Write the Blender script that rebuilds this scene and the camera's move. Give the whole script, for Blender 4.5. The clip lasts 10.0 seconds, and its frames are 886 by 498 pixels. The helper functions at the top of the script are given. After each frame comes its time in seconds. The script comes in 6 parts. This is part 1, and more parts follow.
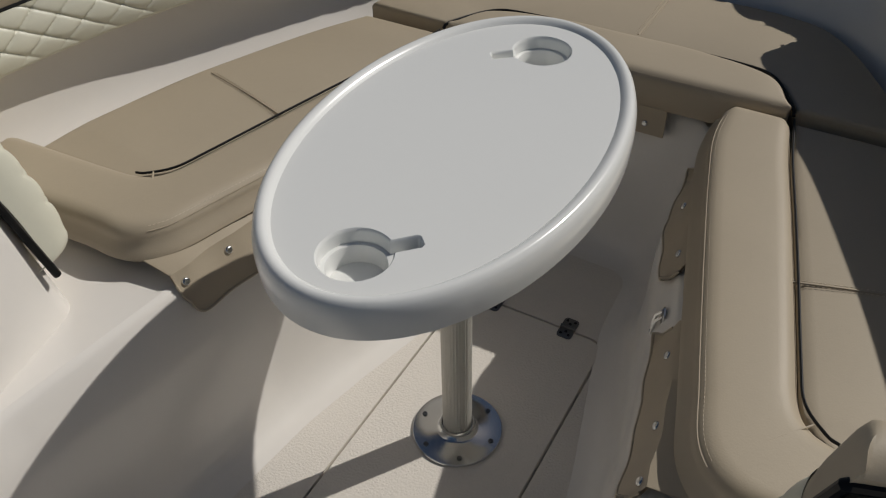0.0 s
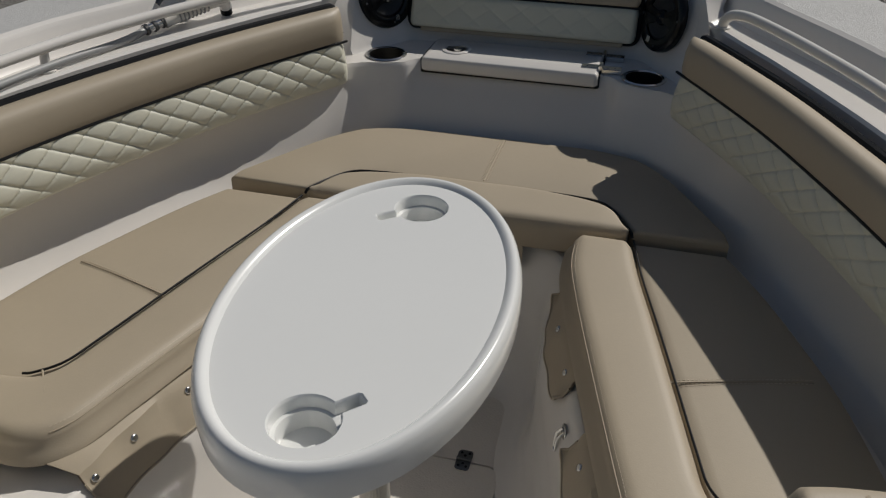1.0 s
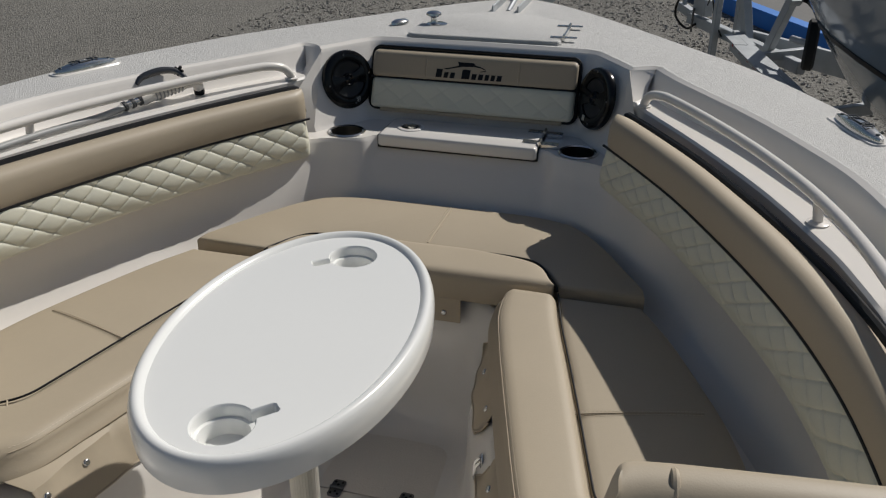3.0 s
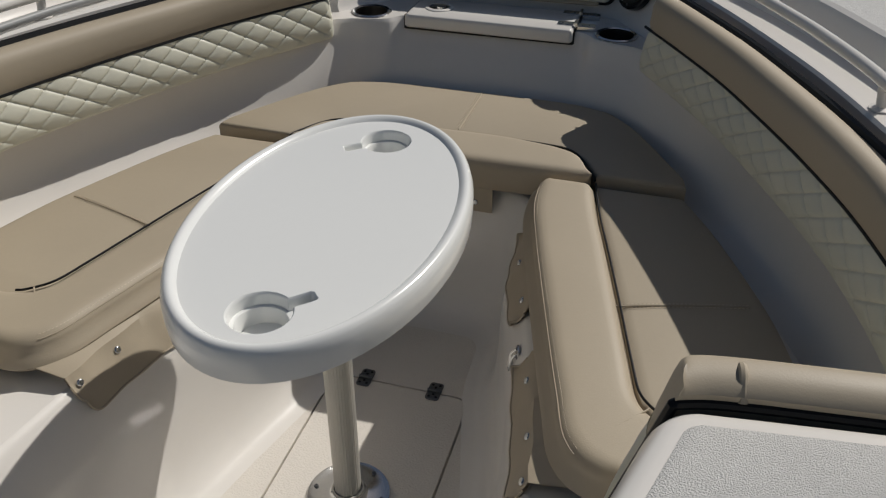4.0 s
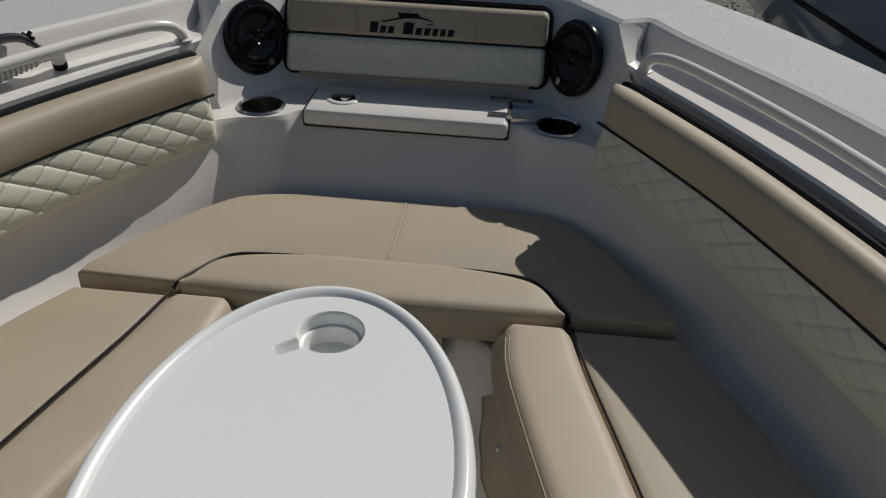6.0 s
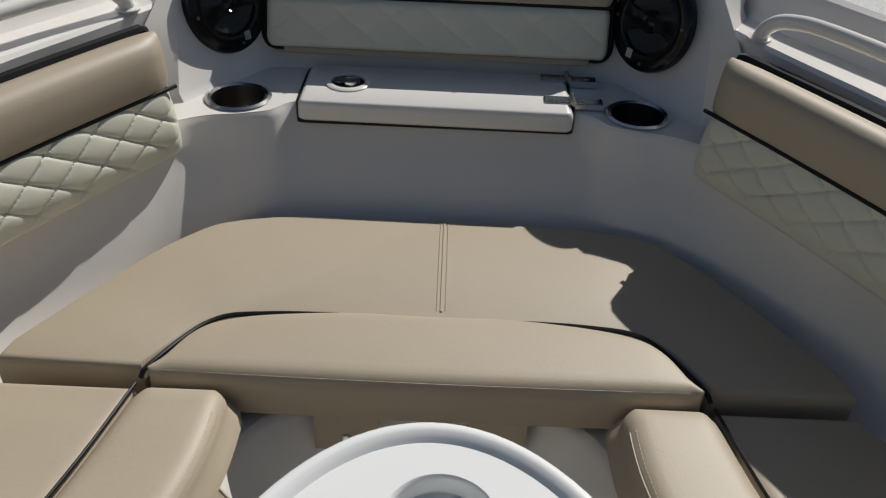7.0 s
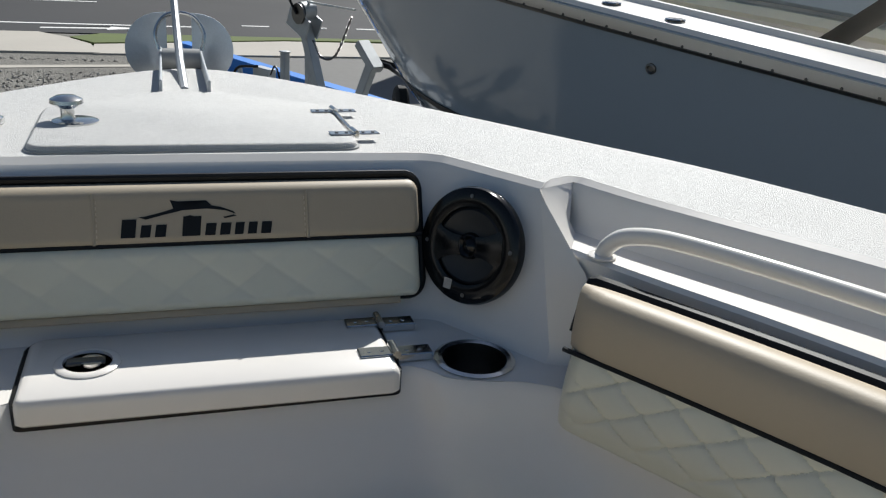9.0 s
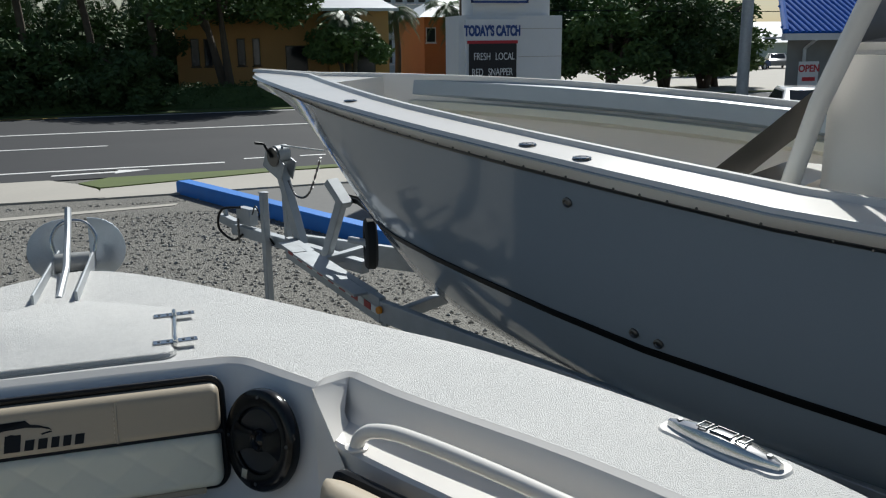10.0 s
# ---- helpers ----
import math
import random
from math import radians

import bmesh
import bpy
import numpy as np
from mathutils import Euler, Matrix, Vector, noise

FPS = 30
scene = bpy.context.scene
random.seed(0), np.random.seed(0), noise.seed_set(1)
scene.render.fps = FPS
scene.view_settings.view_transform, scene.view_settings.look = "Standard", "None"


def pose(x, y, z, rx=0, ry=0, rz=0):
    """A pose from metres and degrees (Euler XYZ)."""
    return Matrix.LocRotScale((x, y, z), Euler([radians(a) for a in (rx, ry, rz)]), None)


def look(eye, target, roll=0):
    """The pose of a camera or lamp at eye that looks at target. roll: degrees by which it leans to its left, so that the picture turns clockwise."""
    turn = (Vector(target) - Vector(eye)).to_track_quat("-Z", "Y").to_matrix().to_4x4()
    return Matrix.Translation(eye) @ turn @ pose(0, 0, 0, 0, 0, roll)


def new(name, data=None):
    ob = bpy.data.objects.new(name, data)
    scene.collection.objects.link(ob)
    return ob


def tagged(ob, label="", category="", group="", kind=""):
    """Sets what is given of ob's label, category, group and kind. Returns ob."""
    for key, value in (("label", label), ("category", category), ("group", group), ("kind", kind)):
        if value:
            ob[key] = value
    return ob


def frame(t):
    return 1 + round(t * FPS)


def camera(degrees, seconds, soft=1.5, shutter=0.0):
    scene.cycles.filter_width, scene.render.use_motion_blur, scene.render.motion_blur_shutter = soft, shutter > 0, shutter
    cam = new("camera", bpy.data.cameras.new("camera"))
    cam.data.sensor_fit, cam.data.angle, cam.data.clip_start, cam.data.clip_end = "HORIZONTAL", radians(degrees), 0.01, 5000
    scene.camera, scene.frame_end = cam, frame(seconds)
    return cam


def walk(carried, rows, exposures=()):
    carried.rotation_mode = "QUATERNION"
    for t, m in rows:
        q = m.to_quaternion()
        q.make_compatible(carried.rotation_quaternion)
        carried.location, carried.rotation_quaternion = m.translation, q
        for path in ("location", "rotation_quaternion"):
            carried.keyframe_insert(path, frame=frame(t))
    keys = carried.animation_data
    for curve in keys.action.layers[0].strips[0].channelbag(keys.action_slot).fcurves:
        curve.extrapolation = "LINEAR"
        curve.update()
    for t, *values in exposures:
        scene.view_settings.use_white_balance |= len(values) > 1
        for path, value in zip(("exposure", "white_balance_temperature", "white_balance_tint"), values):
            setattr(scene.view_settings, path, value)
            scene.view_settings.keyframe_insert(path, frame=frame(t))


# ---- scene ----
cam = camera(55.3, 10.0, soft=1.2)
PATH = [
    (0, (0.493, 0.196, 1.369), (-0.267, 1.481, 0.037), -1.4),
    (0.5, (0.433, 0.141, 1.421), (-0.271, 1.592, 0.238), -3.5),
    (1, (0.392, 0.085, 1.443), (-0.047, 1.714, 0.369), 0.1),
    (1.5, (0.394, 0.053, 1.462), (0.018, 1.734, 0.445), -0.1),
    (2, (0.466, 0.019, 1.476), (0.085, 1.732, 0.517), 1.1),
    (2.2, (0.5, -0.001, 1.485), (0.112, 1.749, 0.598), 1.5),
    (3.3, (0.587, -0.075, 1.445), (0.084, 1.64, 0.548), 0.4),
    (3.5, (0.571, -0.07, 1.436), (0.069, 1.609, 0.471), 0.7),
    (4, (0.522, -0.028, 1.415), (0.058, 1.574, 0.311), 0.2),
    (4.5, (0.473, 0.058, 1.402), (0.066, 1.625, 0.228), -0.6),
    (5, (0.401, 0.139, 1.413), (0.242, 1.762, 0.256), 1.9),
    (5.2, (0.376, 0.165, 1.42), (0.23, 1.813, 0.296), 2.1),
    (5.5, (0.336, 0.232, 1.423), (0.188, 1.905, 0.337), 1.8),
    (6, (0.249, 0.408, 1.426), (0.105, 2.1, 0.369), 2.2),
    (6.2, (0.22, 0.458, 1.403), (0.063, 2.139, 0.331), 2.8),
    (7.3, (-0.058, 1.037, 1.2), (0.146, 2.665, 0.056), 4.7),
    (7.5, (-0.086, 1.113, 1.132), (0.282, 2.747, 0.039), 7.4),
    (8, (-0.115, 1.253, 1.063), (0.315, 3.019, 0.228), 7.8),
    (8.5, (-0.069, 1.273, 1.056), (0.408, 3.046, 0.263), 7.5),
    (9, (-0.054, 1.245, 1.203), (0.548, 3.019, 0.503), 4.1),
    (9.5, (0.092, 1.114, 1.355), (0.759, 2.923, 0.822), 2.1),
    (10, (0.29, 0.969, 1.431), (0.853, 2.83, 0.965), -0.7),
]
EXPOSURES = [(0, -0.5, 6500, 10), (1, -0.4, 6500, 10), (2, -0.2, 6500, 10), (3.5, -0.02, 6500, 10), (4, -0.22, 6500, 10), (4.5, -0.36, 6500, 10), (5.5, -0.37, 6450, 10), (6.2, -0.2, 6400, 10),
             (7.5, 0.27, 6400, 10), (8, 0.46, 6350, 10), (8.5, 0.56, 6300, 10), (9, 0.68, 6250, 8), (9.5, 0.66, 6200, 7), (10, 0.47, 6150, 6)]
walk(cam, [(t, look(eye, target, roll)) for t, eye, target, roll in PATH], EXPOSURES)

# ---- light ----
SUN_AZ, SUN_EL = 34.5, 43.0
world = bpy.data.worlds.new("world")
scene.world = world
world.use_nodes = True
wn = world.node_tree.nodes
sky = wn.new("ShaderNodeTexSky")
sky.sky_type, sky.sun_disc = "NISHITA", False
sky.sun_elevation, sky.sun_rotation = radians(SUN_EL), radians(SUN_AZ)
world.node_tree.links.new(sky.outputs[0], wn["Background"].inputs[0])
sky.dust_density, sky.ozone_density = 1.0, 0.9
wn["Background"].inputs[1].default_value = 0.039
sun = new("sun", bpy.data.lights.new("sun", "SUN"))
sun.data.energy, sun.data.angle, sun.data.color = 3.6, radians(0.55), (1.0, 0.965, 0.91)
toward = Vector((math.sin(radians(SUN_AZ)) * math.cos(radians(SUN_EL)), math.cos(radians(SUN_AZ)) * math.cos(radians(SUN_EL)), math.sin(radians(SUN_EL))))
sun.matrix_world = look(toward * 30, (0, 0, 0))


# ---- materials ----
def material(name, color, rough=0.5, metal=0.0, vary=0.06, vary_scale=6.0, bump=0.0, bump_scale=300.0, coat=0.0, kind="noise", spec=0.5, fine=0.03, distance=0.002):
    """A surface with colour variation at two scales, uneven gloss and a fine relief."""
    m = bpy.data.materials.new(name)
    m.use_nodes = True
    nt = m.node_tree
    n, l = nt.nodes, nt.links
    b = n["Principled BSDF"]
    tc = n.new("ShaderNodeTexCoord")
    big, small = n.new("ShaderNodeTexNoise"), n.new("ShaderNodeTexNoise")
    big.inputs["Scale"].default_value, big.inputs["Detail"].default_value = vary_scale, 5
    small.inputs["Scale"].default_value, small.inputs["Detail"].default_value = vary_scale * 17, 3
    l.new(tc.outputs["Object"], big.inputs["Vector"])
    l.new(tc.outputs["Object"], small.inputs["Vector"])
    hsv = n.new("ShaderNodeHueSaturation")
    hsv.inputs["Color"].default_value = (*color, 1)
    a1, a2 = n.new("ShaderNodeMath"), n.new("ShaderNodeMath")
    a1.operation = a2.operation = "MULTIPLY_ADD"
    l.new(big.outputs["Fac"], a1.inputs[0])
    a1.inputs[1].default_value, a1.inputs[2].default_value = 2 * vary, 1 - vary - fine
    l.new(small.outputs["Fac"], a2.inputs[0])
    a2.inputs[1].default_value = 2 * fine
    l.new(a1.outputs[0], a2.inputs[2])
    l.new(a2.outputs[0], hsv.inputs["Value"])
    l.new(hsv.outputs[0], b.inputs["Base Color"])
    r = n.new("ShaderNodeMath")
    r.operation = "MULTIPLY_ADD"
    l.new(big.outputs["Fac"], r.inputs[0])
    r.inputs[1].default_value, r.inputs[2].default_value = 0.16 * rough + 0.04, 0.9 * rough
    l.new(r.outputs[0], b.inputs["Roughness"])
    b.inputs["Metallic"].default_value = metal
    b.inputs["Coat Weight"].default_value = coat
    b.inputs["Coat Roughness"].default_value = 0.06
    b.inputs["Specular IOR Level"].default_value = spec
    if bump:
        if kind == "voronoi":
            t = n.new("ShaderNodeTexVoronoi")
            t.inputs["Scale"].default_value = bump_scale
            out = t.outputs["Distance"]
        else:
            t = n.new("ShaderNodeTexNoise")
            t.inputs["Scale"].default_value, t.inputs["Detail"].default_value = bump_scale, 4
            out = t.outputs["Fac"]
        l.new(tc.outputs["Object"], t.inputs["Vector"])
        bp = n.new("ShaderNodeBump")
        bp.inputs["Strength"].default_value, bp.inputs["Distance"].default_value = bump, distance
        l.new(out, bp.inputs["Height"])
        l.new(bp.outputs[0], b.inputs["Normal"])
    return m


GEL = material("white_gelcoat", (0.80, 0.762, 0.708), 0.22, vary=0.03, vary_scale=3, bump=0.03, bump_scale=25, coat=0.25, fine=0.01)
NONSKID = material("nonskid_gelcoat", (0.60, 0.588, 0.562), 0.5, vary=0.05, vary_scale=7, bump=0.9, bump_scale=520, fine=0.10, distance=0.0028, spec=0.35)
FLOOR = material("floor_gelcoat", (0.74, 0.69, 0.62), 0.32, vary=0.05, vary_scale=4, bump=0.45, bump_scale=210, fine=0.03, distance=0.003)
TABLE = material("table_plastic", (0.83, 0.83, 0.80), 0.20, vary=0.015, vary_scale=3, bump=0.02, bump_scale=60, coat=0.3, fine=0.006)
TAN = material("tan_vinyl", (0.428, 0.360, 0.264), 0.52, vary=0.06, vary_scale=5, bump=0.19, bump_scale=340, fine=0.02, distance=0.001)
CREAM = material("cream_vinyl", (0.70, 0.68, 0.555), 0.42, vary=0.04, vary_scale=6, bump=0.12, bump_scale=420, fine=0.02, distance=0.001)
THREAD = material("stitching", (0.58, 0.50, 0.38), 0.8)
BLACK = material("black_rubber", (0.006, 0.006, 0.0065), 0.42, vary=0.1, vary_scale=30, spec=0.28)
GLOSSBLACK = material("gloss_black_plastic", (0.004, 0.004, 0.0045), 0.13, vary=0.1, vary_scale=20, spec=0.32)
CONE = material("speaker_cone", (0.008, 0.009, 0.011), 0.4, vary=0.1, vary_scale=20)
DARKSTEEL = material("screw_steel", (0.16, 0.16, 0.16), 0.35, metal=1.0)
STEEL = material("stainless_steel", (0.62, 0.62, 0.61), 0.16, metal=1.0, vary=0.08, vary_scale=20)
# stainless darkened in its colour, for the shade down inside the cup holders
SHADEDCUP = material("shaded_cup_steel", (0.30, 0.285, 0.26), 0.28, metal=1.0, vary=0.12, vary_scale=20)
ALU = material("ribbed_aluminium", (0.60, 0.575, 0.51), 0.42, metal=0.25, vary=0.04, vary_scale=30)


# ---- building helpers ----
def part(name, bm, mat, parent=None, label="", smooth=True):
    """Links a bmesh as one mesh object, under a thing or part if one is given."""
    me = bpy.data.meshes.new(name)
    bmesh.ops.recalc_face_normals(bm, faces=bm.faces)
    bm.to_mesh(me)
    bm.free()
    me.materials.append(mat)
    if smooth:
        me.shade_smooth()
        me.set_sharp_from_angle(angle=radians(42))
    ob = new(name, me)
    if parent:
        ob.parent = parent
    if label:
        ob["label"] = label
    return ob


def thing(name, label, category, group="", at=(0, 0, 0)):
    ob = new(name)
    ob.empty_display_size = 0.05
    ob.location = at
    return tagged(ob, label, category, group)


def rounded(points, n=6):
    """A closed outline from (x, y, corner radius) points."""
    out = []
    k = len(points)
    for i in range(k):
        p, a, b = Vector(points[i][:2]), Vector(points[i - 1][:2]), Vector(points[(i + 1) % k][:2])
        r = points[i][2] if len(points[i]) > 2 else 0
        if r <= 0:
            out.append(p)
            continue
        u, v = (a - p).normalized(), (b - p).normalized()
        half = math.acos(max(-1, min(1, u.dot(v)))) / 2
        d = min(r / math.tan(half), 0.49 * (a - p).length, 0.49 * (b - p).length)
        s, e = p + u * d, p + v * d
        for j in range(n + 1):
            f = j / n
            out.append((1 - f) ** 2 * s + 2 * f * (1 - f) * (0.72 * p + 0.28 * (s + e) / 2) + f * f * e)
    return out


def spline(points, n=8):
    """Dense points along a smooth open line through the given ones."""
    P = [Vector(p) for p in points]
    P = [2 * P[0] - P[1]] + P + [2 * P[-1] - P[-2]]
    out = []
    for i in range(1, len(P) - 2):
        for j in range(n):
            t = j / n
            out.append(0.5 * (2 * P[i] + (P[i + 1] - P[i - 1]) * t + (2 * P[i - 1] - 5 * P[i] + 4 * P[i + 1] - P[i + 2]) * t * t + (3 * P[i] - P[i - 1] - 3 * P[i + 1] + P[i + 2]) * t ** 3))
    out.append(P[-2])
    return out


def mirrored(line):
    """A line on the starboard side, from bow to aft, continued round the bow from port aft."""
    left = [Vector((-p[0], *p[1:])) for p in reversed(line)]
    return left + [Vector(p) for p in line if p[0] > 1e-6]


def inset(poly, d):
    """The closed outline moved inwards by d."""
    k = len(poly)
    area = sum(poly[i - 1][0] * poly[i][1] - poly[i][0] * poly[i - 1][1] for i in range(k))
    s = 1 if area > 0 else -1
    out = []
    for i in range(k):
        a, p, b = poly[i - 1], poly[i], poly[(i + 1) % k]
        u, v = (p - a), (b - p)
        nu, nv = Vector((-u.y, u.x)), Vector((-v.y, v.x))
        m = nu.normalized() + nv.normalized() if u.length > 1e-9 and v.length > 1e-9 else nu + nv
        if m.length < 1e-9:
            m = nv
        m.normalize()
        c = max(0.5, m.dot(nv.normalized())) if nv.length > 1e-9 else 1
        out.append(p + m * (s * d / c))
    return out


def offset_line(line, d):
    """An open line in plan moved to its left by d."""
    out = []
    for i in range(len(line)):
        a, b = line[max(0, i - 1)], line[min(len(line) - 1, i + 1)]
        t = Vector((b[0] - a[0], b[1] - a[1])).normalized()
        out.append(Vector((line[i][0] - t.y * d, line[i][1] + t.x * d)))
    return out


def ring(bm, poly, z):
    return [bm.verts.new((p[0], p[1], z)) for p in poly]


def skin(bm, rings, closed=True):
    for a, b in zip(rings, rings[1:]):
        k = len(a)
        for i in range(k if closed else k - 1):
            j = (i + 1) % k
            bm.faces.new((a[i], a[j], b[j], b[i]))


def prism(poly, profile, bm=None, bottom=True, top=True):
    """A closed body over an outline; profile: (inset, z) from the bottom up."""
    bm = bm or bmesh.new()
    rings = [ring(bm, inset(poly, d) if abs(d) > 1e-9 else poly, z) for d, z in profile]
    skin(bm, rings)
    for ends, wanted in ((rings[0][::-1], bottom), (rings[-1], top)):
        if wanted:
            f = bm.faces.new(ends)
            bmesh.ops.triangulate(bm, faces=[f])
    return bm


def cushion_profile(z0, z1, r=0.03, puff=0.004):
    return [(r * 0.6, z0), (r * 0.15, z0 + r * 0.25), (0, z0 + r * 0.7), (-0.002, (z0 + z1) / 2), (0, z1 - r), (r * 0.09, z1 - r * 0.6), (r * 0.3, z1 - r * 0.28),
            (r * 0.62, z1 - r * 0.07), (r, z1), (r + 0.018, z1 + puff)]


def box(x0, x1, y0, y1, z0, z1, r=0.004, bm=None):
    poly = [Vector(p) for p in ((x0, y0), (x1, y0), (x1, y1), (x0, y1))]
    return prism(poly, [(r, z0), (0, z0 + r), (0, z1 - r), (r, z1)], bm)


def tube(path, r, n=10, bm=None, closed=False):
    bm = bm or bmesh.new()
    P = [Vector(p) for p in path]
    rings, up = [], None
    for i, p in enumerate(P):
        a, b = (P[i - 1], P[(i + 1) % len(P)]) if closed else (P[max(0, i - 1)], P[min(len(P) - 1, i + 1)])
        t = (b - a).normalized()
        if up is None:
            up = Vector((0, 0, 1)) if abs(t.z) < 0.9 else Vector((1, 0, 0))
        side = t.cross(up).normalized()
        up = side.cross(t).normalized()
        rr = r(i / (len(P) - 1)) if callable(r) else r
        rings.append([bm.verts.new(p + (math.cos(2 * math.pi * k / n) * side + math.sin(2 * math.pi * k / n) * up) * rr) for k in range(n)])
    skin(bm, rings + ([rings[0]] if closed else []))
    if not closed:
        bm.faces.new(rings[0][::-1])
        bm.faces.new(rings[-1])
    return bm


def lathe(profile, n=32, bm=None, m=None, bottom=False, top=False):
    """Rings of (radius, z) turned about z and moved by m."""
    bm = bm or bmesh.new()
    m = m or Matrix()
    rings = [[bm.verts.new(m @ Vector((r * math.cos(2 * math.pi * k / n), r * math.sin(2 * math.pi * k / n), z))) for k in range(n)] for r, z in profile]
    skin(bm, rings)
    if bottom:
        bm.faces.new(rings[0][::-1])
    if top:
        bm.faces.new(rings[-1])
    return bm


def sheet(outline, z, holes=(), bm=None):
    """A flat sheet with holes; z a number or a function of x, y. Returns the mesh, the outer ring and the holes' rings."""
    bm = bm or bmesh.new()
    h = z if callable(z) else (lambda x, y: z)
    loops, edges = [], []
    for poly in (outline, *holes):
        vs = [bm.verts.new((p[0], p[1], h(p[0], p[1]))) for p in poly]
        loops.append(vs)
        edges += [bm.edges.new((vs[i], vs[(i + 1) % len(vs)])) for i in range(len(vs))]
    bmesh.ops.triangle_fill(bm, edges=edges, use_beauty=True, normal=(0, 0, 1))
    return bm, loops


def circle(x, y, r, n=32):
    return [Vector((x + r * math.cos(2 * math.pi * k / n), y + r * math.sin(2 * math.pi * k / n))) for k in range(n)]


def loft(lines, bm=None):
    """A surface through open lines of 3D points, all of one length."""
    bm = bm or bmesh.new()
    skin(bm, [[bm.verts.new(p) for p in line] for line in lines], closed=False)
    return bm


def raised(line, z):
    return [Vector((p[0], p[1], z)) for p in line]


def resample(line, n):
    P = [Vector(p) for p in line]
    L = [0]
    for a, b in zip(P, P[1:]):
        L.append(L[-1] + (b - a).length)
    out, i = [], 0
    for k in range(n):
        s = L[-1] * k / (n - 1)
        while i < len(L) - 2 and L[i + 1] < s:
            i += 1
        f = (s - L[i]) / max(1e-9, L[i + 1] - L[i])
        out.append(P[i].lerp(P[i + 1], f))
    return out


def pillow(A, B, z0, z1, r=0.025, puff=0.003, corner=0.02, m=16, lean=0.0):
    """A padded body between two plan lines of equal count, with rounded edges and a soft crown."""
    mids = [(a + b) / 2 for a, b in zip(A, B)]
    L = [0]
    for p, q in zip(mids, mids[1:]):
        L.append(L[-1] + (q - p).length)
    bm = bmesh.new()

    def edge(d, rr):
        k = 1 - min(1, max(0, d) / rr)
        return rr * (1 - math.sqrt(max(0, 1 - k * k)))

    grid = []
    for i, (a, b) in enumerate(zip(A, B)):
        de = min(L[i], L[-1] - L[i])
        c = edge(de, corner) if corner > 0 else 0
        w = (b - a).length
        a, b = a + (b - a) * min(0.45, c / max(w, 1e-6)), b - (b - a) * min(0.45, c / max(w, 1e-6))
        w = max((b - a).length, 1e-6)
        rr = min(r, w / 2)
        row = []
        for j in range(m + 1):
            t = 0.5 - 0.5 * math.cos(math.pi * j / m)
            p = a.lerp(b, t)
            drop = max(edge(t * w, rr), edge((1 - t) * w, rr), edge(de + 0.002, rr))
            z = z1 - drop + puff * math.sin(math.pi * t) ** 0.7 * min(1, de / 0.08)
            row.append(bm.verts.new((p.x, p.y, z)))
        grid.append(row)
    skin(bm, grid, closed=False)
    loop = [row[0] for row in grid] + grid[-1][1:] + [row[-1] for row in grid[-2::-1]] + grid[0][-2:0:-1]
    base = [Vector((v.co.x, v.co.y)) for v in loop]
    wide = inset(base, -lean) if lean else base
    mid_z = [v.co.z * 0.55 + (z0 + 0.012) * 0.45 for v in loop]
    lo0 = [bm.verts.new((p.x * 0.35 + q.x * 0.65, p.y * 0.35 + q.y * 0.65, z)) for p, q, z in zip(base, wide, mid_z)]
    lo1 = [bm.verts.new((p.x, p.y, min(v.co.z - 0.006, z0 + 0.012))) for p, v in zip(wide, loop)]
    lo2 = [bm.verts.new((p.x, p.y, z0)) for p in inset(wide, 0.010)]
    skin(bm, [loop, lo0, lo1, lo2])
    return bm


def fine(line, n=10, ends=0.03):
    """A spline whose first and last stretches are sampled more closely."""
    P = spline(line, n)
    for at in (0, -1):
        a, b = (P[0], P[1]) if at == 0 else (P[-1], P[-2])
        extra = [a.lerp(b, f) for f in (0.08, 0.2, 0.4, 0.7)]
        P = [P[0], *extra, *P[1:]] if at == 0 else [*P[:-1], *extra[::-1], P[-1]]
    return P


def dashes(path, r=0.0008, dash=0.0045, gap=0.003):
    """Stitches along a line, joined in one mesh."""
    P = [Vector(p) for p in path]
    total = sum((b - a).length for a, b in zip(P, P[1:]))
    n = max(2, int(total / (dash + gap)))
    Q = resample(P, 2 * n + 1)
    bm = bmesh.new()
    for k in range(n):
        tube([Q[2 * k], Q[2 * k].lerp(Q[2 * k + 1], 1.15)], r, 5, bm)
    return bm


# ---- the boat's moulded shell ----
DECK = 0.855
SHELF = 0.629
AFT = -1.6
foot_line = spline([(0, 2.12), (0.16, 2.12), (0.25, 2.117), (0.30, 2.108), (0.345, 2.095), (0.39, 2.07), (0.455, 1.995), (0.53, 1.87), (0.622, 1.70), (0.742, 1.45), (0.845, 1.18), (0.905, 0.8), (0.925, 0.2), (0.925, AFT)], 6)
brow_line = spline([(0, 2.25), (0.16, 2.25), (0.25, 2.247), (0.29, 2.208), (0.34, 2.188), (0.40, 2.172), (0.458, 2.125), (0.545, 1.99), (0.66, 1.80), (0.78, 1.55), (0.88, 1.27), (0.945, 0.85), (0.97, 0.2), (0.97, AFT)], 6)
pad_line = spline([(0.440, 2.150), (0.53, 2.00), (0.625, 1.83), (0.70, 1.67), (0.785, 1.47), (0.855, 1.27), (0.905, 1.05), (0.93, 0.80), (0.94, 0.55)], 8)
gunwale = spline([(0, 3.285), (0.07, 3.262), (0.16, 3.195), (0.26, 3.095), (0.42, 2.91), (0.645, 2.625), (0.81, 2.41), (0.965, 2.13), (1.055, 1.90), (1.105, 1.70), (1.14, 1.4), (1.155, 0.8), (1.16, 0.2), (1.16, AFT)], 6)


